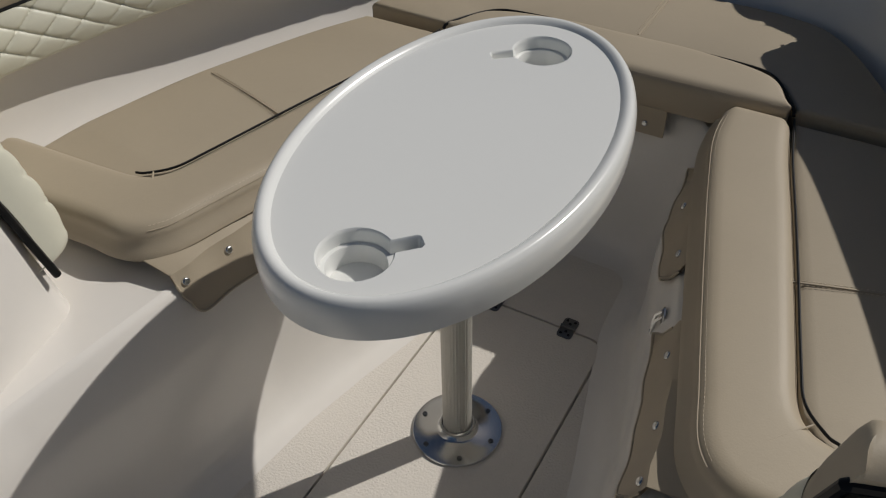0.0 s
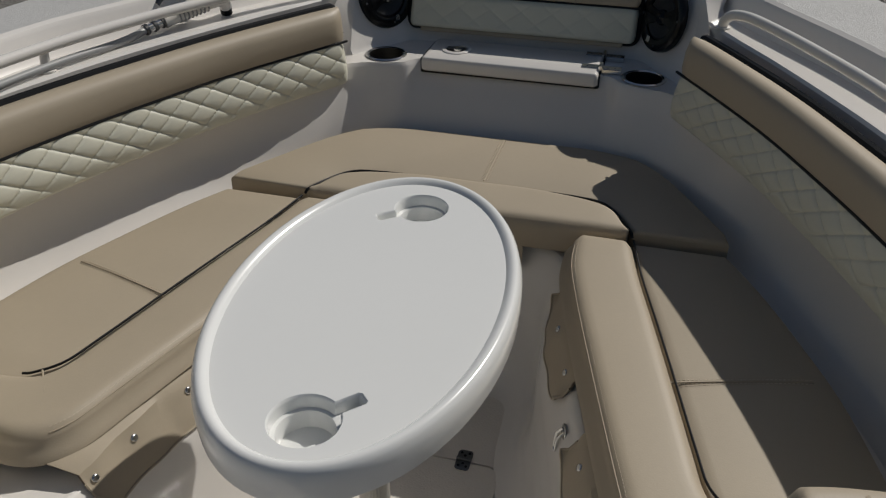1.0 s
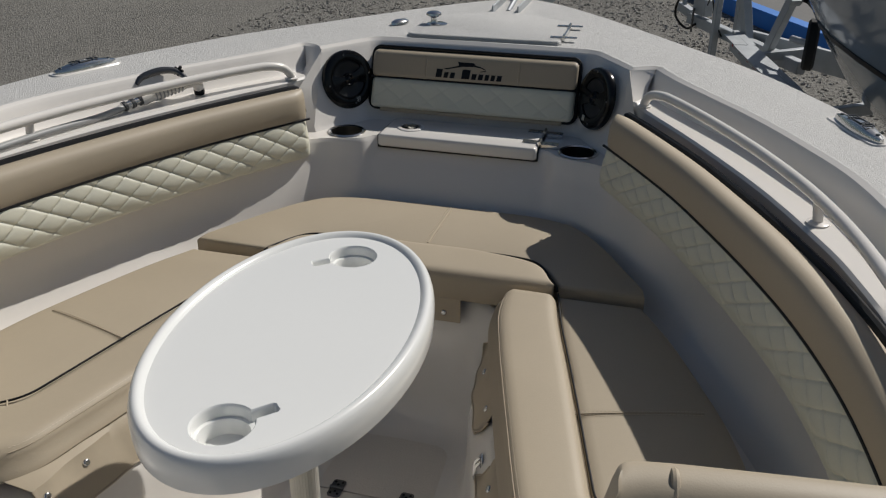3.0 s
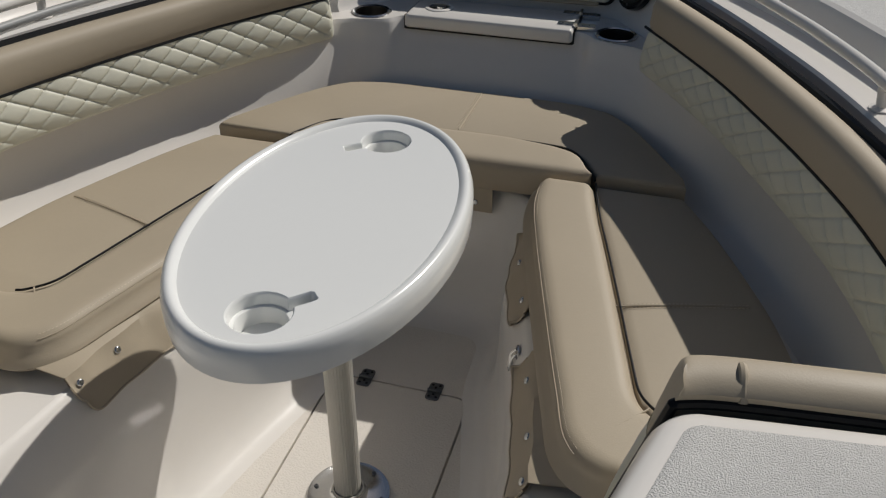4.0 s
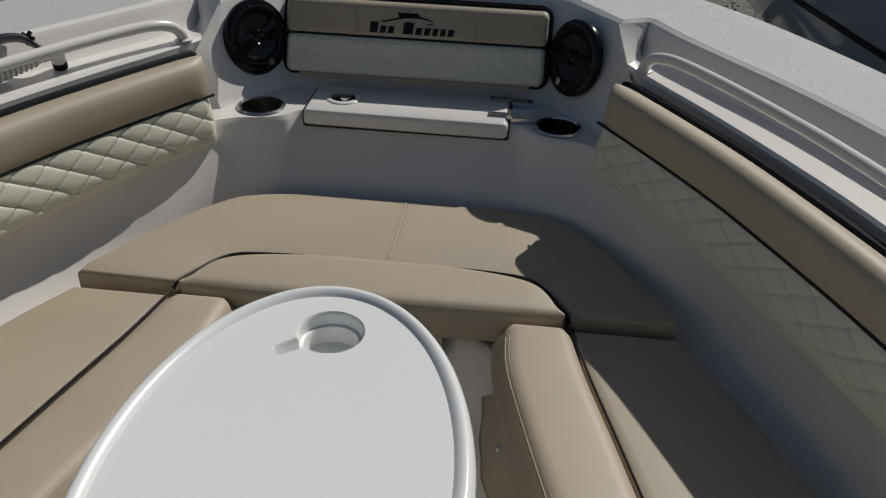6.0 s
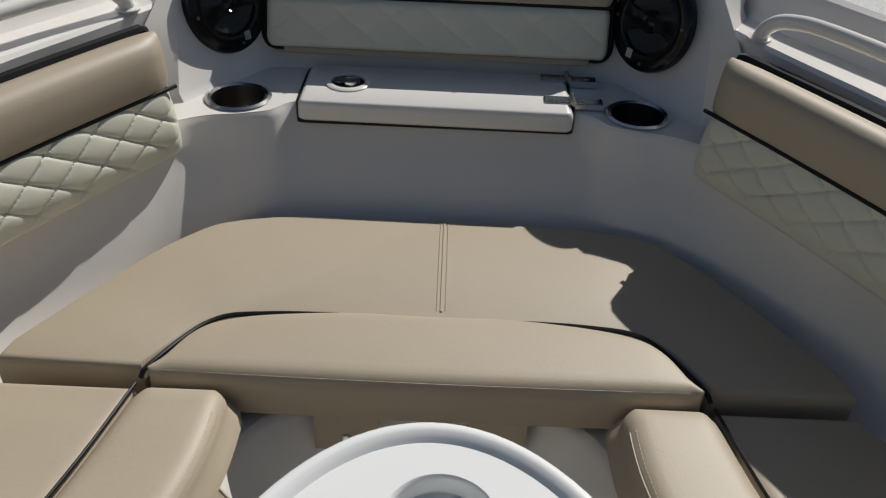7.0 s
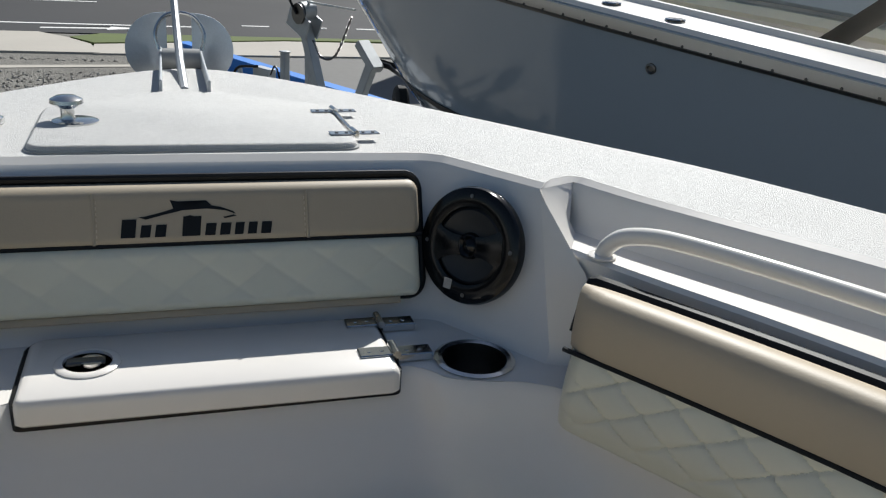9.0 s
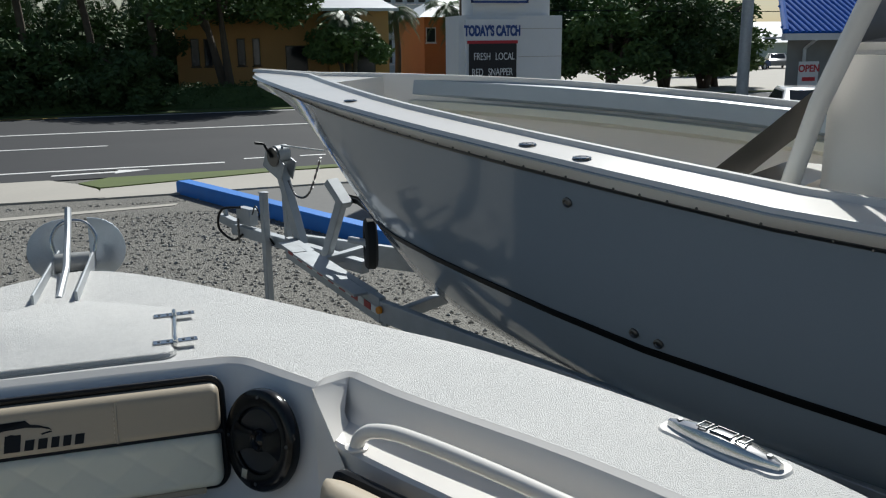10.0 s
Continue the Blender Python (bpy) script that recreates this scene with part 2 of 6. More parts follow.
def deck_z(x, y):
    return DECK + 0.012 * max(0, y - 2.2)


boat = tagged(new("boat_hull"), "white moulded fibreglass centre console boat hull and liner", "boat", kind="structure")
full = mirrored(foot_line)
# lower inner walls, flaring outwards from the seat to the shelf and the pads
def between(fore, side):
    """A line from the foot to the brow of the wall, steeper along the sides than at the bow."""
    out = []
    for a, b in zip(foot_line, brow_line):
        k = min(1, max(0, (2.03 - a[1]) / 0.35))
        out.append(Vector(a).lerp(Vector(b), fore + (side - fore) * k))
    return mirrored(out)


lower = [raised(mirrored(offset_line(foot_line, 0.004)), 0.36), raised(full, 0.40), raised(between(0.06, 0.50), 0.425), raised(between(0.22, 0.86), 0.47), raised(between(0.48, 1.0), 0.515),
         raised(between(0.75, 1.02), 0.56), raised(between(0.95, 1.0), 0.586), raised(mirrored(brow_line), SHELF - 0.012), raised(mirrored(offset_line(brow_line, 0.010)), SHELF - 0.0005)]
part("inner_wall", loft(lower), GEL, boat)
# bow shelf with two round holes and the locker opening
shelf_out = [Vector(p[:2]) for p in offset_line(brow_line, 0.010) if p[1] > 1.95]
back = [Vector((0.50, 2.20)), Vector((0.455, 2.235)), Vector((0.335, 2.415)), Vector((0.30, 2.42))]
shelf_line = mirrored(shelf_out)
back_line = mirrored(back[::-1])
outline = shelf_line + back_line[::-1]
locker_hole = rounded([(-0.258, 2.268, 0.01), (0.240, 2.268, 0.01), (0.240, 2.412, 0.02), (-0.258, 2.412, 0.02)], 4)
bm, loops = sheet(outline, SHELF, [circle(-0.360, 2.259, 0.049), circle(0.350, 2.259, 0.049), locker_hole])
low = [bm.verts.new((v.co.x, v.co.y, SHELF - 0.12)) for v in loops[3]]
skin(bm, [loops[3], low])
bm.faces.new(low)
part("bow_shelf", bm, GEL, boat)
# upper walls: behind the bolster, the slanted speaker panels, the rail niches
top_pts = [Vector((0, 2.53)), Vector((0.17, 2.53)), Vector((0.350, 2.524)), Vector((0.467, 2.353))]
low_pts = [Vector((0, 2.42)), Vector((0.17, 2.42)), Vector((0.335, 2.415)), Vector((0.458, 2.235))]
mid = [a.lerp(b, 0.93) for a, b in zip(low_pts, top_pts)]


def cornered(pts):
    return rounded([(pts[0].x, pts[0].y, 0), (pts[1].x, pts[1].y, 0), (pts[2].x, pts[2].y, 0.05), (pts[3].x, pts[3].y, 0)], 5)


upper = [raised(mirrored(offset_line(cornered(low_pts), -0.012)), SHELF), raised(mirrored(cornered([a.lerp(b, 0.04) for a, b in zip(low_pts, top_pts)])), SHELF + 0.012), raised(mirrored(cornered(mid)), DECK - 0.012),
         raised(mirrored(offset_line(cornered(top_pts), 0.004)), DECK - 0.001)]
part("bow_back_wall", loft(upper), GEL, boat)
niche_top = spline([(0.537, 2.386), (0.565, 2.330), (0.600, 2.265), (0.668, 2.157), (0.775, 1.985), (0.865, 1.81), (0.945, 1.62), (0.995, 1.38), (1.025, 1.05), (1.038, 0.6), (1.04, AFT)], 7)
niche_low = offset_line(niche_top, -0.012)
ledge_in = spline([(0.488, 2.274), (0.520, 2.212), (0.565, 2.130), (0.625, 2.025), (0.710, 1.862), (0.792, 1.69), (0.862, 1.51), (0.915, 1.34), (0.960, 1.08), (0.985, 0.6), (0.99, AFT)], 7)
LEDGE = 0.787
for s in (1, -1):
    lines = []
    for ln, z in ((offset_line(ledge_in, -0.004), 0.60), (ledge_in, LEDGE - 0.006), (offset_line(ledge_in, 0.006), LEDGE), (offset_line(niche_low, -0.016), LEDGE + 0.002), (niche_low, LEDGE + 0.018), (offset_line(niche_top, -0.004), DECK - 0.012), (offset_line(niche_top, 0.004), DECK - 0.001)):
        lines.append([Vector((s * p[0], p[1], z)) for p in ln])
    part("rail_niche", loft(lines), GEL, boat)
    # the end wall of the niche, towards the bow
    fore_top = [Vector((s * x, y, z)) for x, y, z in ((0.467, 2.353, DECK - 0.001), (0.502, 2.371, DECK - 0.001), (0.539, 2.387, DECK - 0.001))]
    fore_mid = [Vector((s * x, y, z)) for x, y, z in ((0.470, 2.344, DECK - 0.012), (0.503, 2.362, DECK - 0.012), (0.535, 2.380, DECK - 0.012))]
    fore_low = [Vector((s * x, y, z)) for x, y, z in ((0.486, 2.284, LEDGE + 0.010), (0.502, 2.312, LEDGE + 0.010), (0.522, 2.350, LEDGE + 0.016))]
    fore_foot = [Vector((s * x, y, z)) for x, y, z in ((0.489, 2.272, LEDGE), (0.506, 2.298, LEDGE), (0.526, 2.335, LEDGE + 0.002))]
    part("niche_end_wall", loft([fore_top, fore_mid, fore_low, fore_foot]), GEL, boat)
    # the panel's return, down to the pad
    edge_a = [Vector((s * p.x, p.y, p.z)) for p in (line[-1] for line in upper)]
    edge_b = [Vector((s * x, y, z)) for x, y, z in ((0.505, 2.190, 0.60), (0.500, 2.225, LEDGE - 0.03), (0.489, 2.272, LEDGE), (0.486, 2.284, LEDGE + 0.010), (0.470, 2.344, DECK - 0.012), (0.467, 2.353, DECK - 0.001))]
    part("panel_return", loft([resample(edge_a, 14), resample(edge_b, 14)]), GEL, boat)
# the deck, with a rounded inner edge
rim_half = offset_line(cornered(top_pts), 0.004) + [Vector((0.502, 2.371)), Vector((0.538, 2.386))] + offset_line(niche_top, 0.004)[1:]
inner = [Vector((p[0], p[1])) for p in mirrored(rim_half)]
deck_in = [Vector((p[0], p[1])) for p in mirrored(offset_line(rim_half, 0.012))]
outer_pts = mirrored(gunwale)
edge_lines = [[Vector((p[0], p[1], DECK - 0.001)) for p in inner], [Vector((p[0], p[1], deck_z(*p) + 0.004)) for p in deck_in]]
part("deck_edge", loft(edge_lines), GEL, boat)
bm, loops = sheet([Vector(p[:2]) for p in outer_pts] + deck_in[::-1], lambda x, y: deck_z(x, y) + 0.004)
part("deck", bm, NONSKID, boat, "white moulded deck with a pebbled non-skid finish")
# the outer hull
hull = []
for d, z in ((0.0, 0.004), (0.012, -0.01), (0.016, -0.06), (-0.02, -0.16), (-0.09, -0.5), (-0.22, -0.95), (-0.6, -1.25)):
    f = 1 + d
    hull.append([Vector((p[0] * f, min(p[1], 1.5) + max(0, p[1] - 1.5) * (1 + d * 0.9), deck_z(*p[:2]) + z)) for p in outer_pts])
part("hull_side", loft(hull), GEL, boat)
# cockpit floor with coved sides up to the seat bases
seat_edge = rounded([(0, 1.725, 0), (0.215, 1.718, 0.12), (0.226, 1.45, 0.3), (0.312, 1.11, 0.5), (0.346, 0.95, 0.3), (0.362, 0.80, 0.2), (0.392, 0.52, 0.2), (0.43, AFT, 0)], 8)
base_lines = []
for d, z in ((-0.08, 0.0), (-0.055, 0.006), (-0.033, 0.022), (-0.016, 0.05), (-0.006, 0.09), (0.0, 0.16), (0.003, 0.27), (0.009, 0.32), (0.020, 0.352), (0.032, 0.376), (0.038, 0.389), (0.045, 0.397), (0.052, 0.40)):
    base_lines.append(raised(mirrored(offset_line(seat_edge, d)), z))
part("seat_base_wall", loft(base_lines), GEL, boat)
floor_poly = [Vector(p[:2]) for p in mirrored(offset_line(seat_edge, -0.08))]
hatch_hole = rounded([(-0.175, 0.55, 0.03), (0.175, 0.55, 0.03), (0.175, 1.418, 0.035), (-0.175, 1.418, 0.035)], 5)
bm, loops = sheet(floor_poly, 0.0, [hatch_hole])
low = [bm.verts.new((v.co.x, v.co.y, -0.02)) for v in loops[1]]
skin(bm, [loops[1], low])
bm.faces.new(low)
floor = tagged(part("floor", bm, FLOOR), "cream non-skid cockpit floor with moulded edges", "floor", kind="structure")
# the flat tops of the seat bases
top_in = [Vector(p[:2]) for p in mirrored(offset_line(seat_edge, 0.052))]
bm, loops = sheet([Vector(p[:2]) for p in mirrored(offset_line(foot_line, -0.0))] + top_in[::-1], 0.40)
part("seat_base_top", bm, GEL, boat)

# ---- floor hatch ----
hatch = thing("floor_hatch", "cream non-skid deck hatch set flush in the floor", "hatch")
part("lid", prism(inset(hatch_hole, 0.004), [(0, -0.016), (0, -0.002), (0.002, 0.001)]), FLOOR, hatch)

# ---- table ----
table = thing("table", "glossy white oval table with cup recesses on ribbed post", "table", at=(0, 0, 0))
TX, TY, TA, TB, TZ, TURN = 0.0183, 1.0537, 0.3712, 0.2224, 0.7096, 0.021


def oval(d, n=96):
    pts = [((TB - d) * math.cos(2 * math.pi * k / n), (TA - d) * math.sin(2 * math.pi * k / n)) for k in range(n)]
    return [Vector((TX + u * math.cos(TURN) - v * math.sin(TURN), TY + u * math.sin(TURN) + v * math.cos(TURN))) for u, v in pts]


bm = bmesh.new()
rings = [ring(bm, oval(d), z) for d, z in ((0.030, TZ - 0.047), (0.007, TZ - 0.0515), (0.0015, TZ - 0.047), (0.0, TZ - 0.030), (0.0, TZ - 0.012), (0.003, TZ + 0.000), (0.007, TZ + 0.006), (0.012, TZ + 0.0085), (0.018, TZ + 0.0075), (0.023, TZ + 0.003), (0.026, TZ))]
skin(bm, rings)
bm.faces.new(rings[0][::-1])
CUPS = ((0.030, 0.776), (0.021, 1.317))


def keyhole(x, y, way, r=0.0475, reach=0.083, wide=0.024, n=40):
    """A round hole with a slot for a mug's handle towards an angle in degrees."""
    a = radians(way)
    half = math.asin(wide / 2 / r)
    arc = [a + half + (2 * math.pi - 2 * half) * k / n for k in range(n + 1)]
    pts = [Vector((x + r * math.cos(t), y + r * math.sin(t))) for t in arc]
    u, v = Vector((math.cos(a), math.sin(a))), Vector((-math.sin(a), math.cos(a)))
    c = Vector((x, y))
    return pts + [c + u * (reach - 0.004) - v * wide / 2, c + u * reach - v * (wide / 2 - 0.004), c + u * reach + v * (wide / 2 - 0.004), c + u * (reach - 0.004) + v * wide / 2]


holes = [keyhole(0.030, 0.776, 45), keyhole(0.021, 1.317, 219)]
bm2, loops = sheet(oval(0.026), TZ, holes)
for (cx, cy), lp, poly in zip(CUPS, loops[1:], holes):
    prev = lp
    for d, z in ((0.0015, TZ - 0.0015), (0.0025, TZ - 0.005), (0.0035, TZ - 0.020)):
        nxt = ring(bm2, inset(poly, d), z)
        skin(bm2, [prev, nxt])
        prev = nxt
    step = ring(bm2, circle(cx, cy, 0.0385, 40), TZ - 0.0205)
    edges = [bm2.edges.new((q[k], q[(k + 1) % len(q)])) if not bm2.edges.get((q[k], q[(k + 1) % len(q)])) else bm2.edges.get((q[k], q[(k + 1) % len(q)])) for q in (prev, step) for k in range(len(q))]
    bmesh.ops.triangle_fill(bm2, edges=edges, use_beauty=True, normal=(0, 0, 1))
    prev = step
    for r, z in ((0.037, TZ - 0.024), (0.036, TZ - 0.06)):
        nxt = ring(bm2, circle(cx, cy, r, 40), z)
        skin(bm2, [prev, nxt])
        prev = nxt
    bm2.faces.new(prev)
part("tabletop_rim", bm, TABLE, table)
part("tabletop", bm2, TABLE, table)
bm = lathe([(0.028, 0.02), (0.028, TZ - 0.055)], 64)
for v in bm.verts:
    k = round(math.atan2(v.co.y, v.co.x) / (2 * math.pi) * 64)
    f = 1.0 if k % 2 else 0.962
    v.co.x, v.co.y = v.co.x * f, v.co.y * f
bmesh.ops.translate(bm, verts=bm.verts, vec=(0.0, 1.068, 0))
part("post", bm, ALU, table, "ribbed cream aluminium post")
bm = lathe([(0.088, 0.001), (0.088, 0.004), (0.0865, 0.006), (0.060, 0.007), (0.058, 0.008), (0.042, 0.0085), (0.037, 0.012), (0.033, 0.018), (0.029, 0.019)], 56, m=pose(0, 1.068, 0.001), bottom=True, top=True)
plate = part("base_plate", bm, STEEL, table, "round polished metal floor base")
for k in range(6):
    a = radians(60 * k + 2)
    part("screw", lathe([(0.0052, 0), (0.0045, 0.0022), (0.0022, 0.0024), (0.0018, 0.0012)], 12, m=pose(0.072 * math.cos(a), 1.068 + 0.072 * math.sin(a), 0.008), top=True), DARKSTEEL, plate)
part("collar", lathe([(0.0335, 0.02), (0.0335, 0.026), (0.030, 0.027)], 40, m=pose(0, 1.068, 0)), ALU, table)


# ---- cushions ----
def stitch(path, parent, r=0.0011, name="seam"):
    return part(name, tube(path, r, 6), THREAD, parent)


# bow cushion
bow = thing("bow_cushion", "tan vinyl bow seat cushion with padded front bolster, black piping", "cushion")
fl = [Vector(p[:2]) for p in offset_line(foot_line, -0.012)]
side = [p for p in fl if p[1] > 1.745]
poly = mirrored(side) 
poly = poly + [Vector(p) for p in rounded([(0.585, 1.72, 0), (0.384, 1.716, 0.0), (0.32, 1.83, 0.09), (-0.32, 1.83, 0.09), (-0.384, 1.716, 0), (-0.585, 1.72, 0)], 6)]
part("seat", prism(poly, [(0.006, 0.402), (0.001, 0.406), (0, 0.412), (0, 0.476), (0.0012, 0.4805), (0.0045, 0.4845), (0.009, 0.486)]), TAN, bow, "flat tan seat panel")
front = fine([(-0.375, 1.702), (-0.30, 1.700), (-0.15, 1.698), (0.0, 1.697), (0.15, 1.698), (0.30, 1.700), (0.375, 1.702)])
rear = fine([(-0.37, 1.715), (-0.312, 1.815), (-0.16, 1.850), (0.0, 1.852), (0.16, 1.850), (0.312, 1.815), (0.37, 1.715)])
part("bolster", pillow(front, rear, 0.412, 0.492, 0.022, 0.004, 0.010), TAN, bow, "smooth tan front bolster")
line = spline([(-0.382, 1.700, 0.4785), (-0.372, 1.722, 0.4865), (-0.316, 1.814, 0.4860), (-0.24, 1.838, 0.4850), (-0.08, 1.846, 0.4825), (0.08, 1.846, 0.4825), (0.24, 1.838, 0.4850), (0.316, 1.814, 0.4860), (0.372, 1.722, 0.4865), (0.382, 1.700, 0.4785)], 8)
part("piping", tube(line, 0.0036, 8), BLACK, bow)
part("stitching", dashes([(p.x * 0.985, p.y + 0.014, 0.4910) for p in front]), THREAD, bow)
part("edge_welt", tube([(p.x * 0.985, p.y + 0.0075, 0.4860) for p in front], 0.0014, 6), TAN, bow)
for s in (1, -1):
    part("edge_welt", tube([(s * 0.40, 1.7185, 0.4765), (s * 0.50, 1.7195, 0.4765), (s * 0.58, 1.7215, 0.4765)], 0.0016, 6), TAN, bow)
for dx in (-0.0065, 0.0065):
    part("stitching", dashes([(0.016 + dx, 1.862 + 0.02 * k, 0.4868) for k in range(13)]), THREAD, bow)
part("seam", tube([(0.016, 1.858 + 0.02 * k, 0.4860) for k in range(13)], 0.0022, 6), TAN, bow)


def snap(parent, x, y, z, out):
    """A domed snap button facing along out."""
    m = Matrix.Translation((x, y, z)) @ Vector(out).to_track_quat("Z", "Y").to_matrix().to_4x4()
    part("snap_button", lathe([(0.0075, 0.0), (0.0075, 0.002), (0.006, 0.0042), (0.0035, 0.005), (0.001, 0.0045)], 18, m=m, top=True), STEEL, parent, "chrome snap button")


def side_seat(s):
    ob = thing("side_cushion", "tan vinyl side seat cushion with rolled bolster and black piping", "cushion", "side seat cushions")
    V = lambda pts: fine([(s * x, y) for x, y in pts])
    pipe_pts = ((0.386, 1.692), (0.412, 1.56), (0.450, 1.41), (0.486, 1.265), (0.528, 1.09), (0.548, 1.02), (0.582, 0.982))
    pipe = V(pipe_pts)
    outer = V(((0.583, 1.692), (0.652, 1.56), (0.716, 1.41), (0.766, 1.275), (0.808, 1.11), (0.822, 1.04), (0.830, 0.950)))
    seat_in = V(((0.386, 1.692), (0.412, 1.56), (0.450, 1.41), (0.486, 1.265), (0.528, 1.09), (0.550, 1.01), (0.592, 0.950)))
    part("seat", pillow(seat_in, outer, 0.404, 0.4690, 0.010, 0.006, 0.004), TAN, ob)
    inner_pts = ((0.258, 1.692), (0.262, 1.57), (0.290, 1.44), (0.334, 1.27), (0.380, 1.10), (0.412, 0.985), (0.443, 0.885), (0.495, 0.838), (0.58, 0.835), (0.72, 0.825), (0.90, 0.815))
    rear_pts = ((0.384, 1.692), (0.410, 1.56), (0.448, 1.41), (0.484, 1.265), (0.526, 1.09), (0.544, 1.02), (0.566, 0.985), (0.60, 0.972), (0.66, 0.966), (0.78, 0.96), (0.90, 0.955))
    inner = V(inner_pts)
    part("bolster", pillow(inner, V(rear_pts), 0.422, 0.484, 0.028, 0.003, 0.03, lean=0.016), TAN, ob, "smooth tan inner bolster")
    line = spline([(s * x, y, 0.4795) for x, y in (*pipe_pts, (0.60, 0.974))], 6)
    part("piping", tube([Vector((p.x, p.y, 0.4765)) for p in line], 0.0024, 8), BLACK, ob)
    cx = [p for p in inner if 0.86 < p.y < 1.655]
    off = offset_line(cx, 0.013 * s)
    part("stitching", dashes([(p.x, p.y, 0.4805) for p in off]), THREAD, ob)
    off = offset_line(cx, 0.0065 * s)
    part("edge_welt", tube([(p.x, p.y, 0.4745) for p in off], 0.0013, 6), TAN, ob)
    for d in (-0.005, 0.005):
        part("cross_seam", dashes([(s * (0.480 + 0.024 * k), 1.246 + 0.0066 * k + d, 0.4737 + 0.0024 * math.sin(math.pi * k / 10)) for k in range(11)]), THREAD, ob)
    part("cross_welt", tube([(s * (0.478 + 0.0242 * k), 1.246 + 0.0066 * k, 0.4725 + 0.0030 * math.sin(math.pi * k / 10)) for k in range(11)], 0.0018, 6), TAN, ob)
    part("corner_welt", tube(spline([(s * 0.565, 0.984, 0.483), (s * 0.52, 0.93, 0.4855), (s * 0.478, 0.876, 0.480), (s * 0.468, 0.864, 0.465), (s * 0.466, 0.861, 0.43)], 5), 0.0017, 6), TAN, ob)
    # the flaps that button on to the moulded base
    for y0, y1, ys in ((1.265, 1.585, (1.437, 1.309)), (0.80, 1.135, (1.081, 0.950, 0.855))):
        top = [p for p in resample(inner, 160) if y0 - 0.004 < p.y < y1 + 0.004 and abs(p.x) < 0.5]
        top = resample(top, 30)
        low = resample(seat_edge, 600)
        rows = [[], [], [], [], []]
        for i, p in enumerate(top):
            u = i / 29
            cut = 0.034 * (max(0, 1 - min(u, 1 - u) / 0.14)) ** 2
            wave = 0.0015 * math.sin(u * 21)
            q = min(low, key=lambda c: (c[1] - p.y) ** 2)
            for row, x, z in zip(rows, (abs(p.x) + 0.006, min(abs(p.x) + 0.002, q[0] + 0.046), q[0] + 0.039, q[0] + 0.026, q[0] + 0.012), (0.440, 0.424, 0.404, 0.382, 0.344 + cut)):
                row.append(Vector((s * (x + wave), p.y, z)))
        bm = loft(rows)
        r2 = [[v + Vector((s * 0.0035, 0, -0.002)) for v in r] for r in rows]
        loft(r2, bm)
        flap = part("flap", bm, TAN, ob, "vinyl flap with chrome snaps")
        part("flap_hem", tube(spline([rows[2][0], rows[3][0], *rows[4], rows[3][-1], rows[2][-1]], 2), 0.0024, 6), TAN, flap)
        for y in ys:
            e = min(rows[2], key=lambda c: (c.y - y) ** 2)
            snap(flap, e.x - s * 0.0008, y, 0.402, (-s, -0.25, 0.5))
    return ob


for s in (1, -1):
    side_seat(s)
for x0, x1 in ((-0.155, -0.065), (0.058, 0.143)):
    bm = box(x0, x1, 1.7085, 1.7125, 0.345, 0.430, 0.0015)
    flap = part("flap", bm, TAN, bow, "vinyl flap with chrome snaps")
    snap(flap, (x0 + x1) / 2, 1.7085, 0.372, (0, -1, 0.15))


def seat_latch(x, y, z, out):
    ob = thing("seat_latch", "small stainless steel locker latch on the seat base", "latch", "seat latches")
    m = Matrix.Translation((x, y, z)) @ Vector(out).to_track_quat("Z", "Y").to_matrix().to_4x4()
    bm = prism(rounded([(-0.014, -0.030, 0.006), (0.014, -0.030, 0.006), (0.014, 0.030, 0.006), (-0.014, 0.030, 0.006)], 4), [(0, 0), (0, 0.003), (0.002, 0.004)])
    bmesh.ops.transform(bm, matrix=m, verts=bm.verts)
    part("plate", bm, STEEL, ob)
    bm = tube([m @ Vector(p) for p in ((-0.006, 0.022, 0.004), (-0.007, 0.01, 0.012), (-0.005, -0.022, 0.012), (0.005, -0.022, 0.012), (0.007, 0.01, 0.012), (0.006, 0.022, 0.004))], 0.003, 8)
    part("lever", bm, STEEL, ob)


seat_latch(0.316, 1.195, 0.345, (-1, -0.3, 0.1))
seat_latch(0.018, 1.738, 0.378, (0, -1, 0))

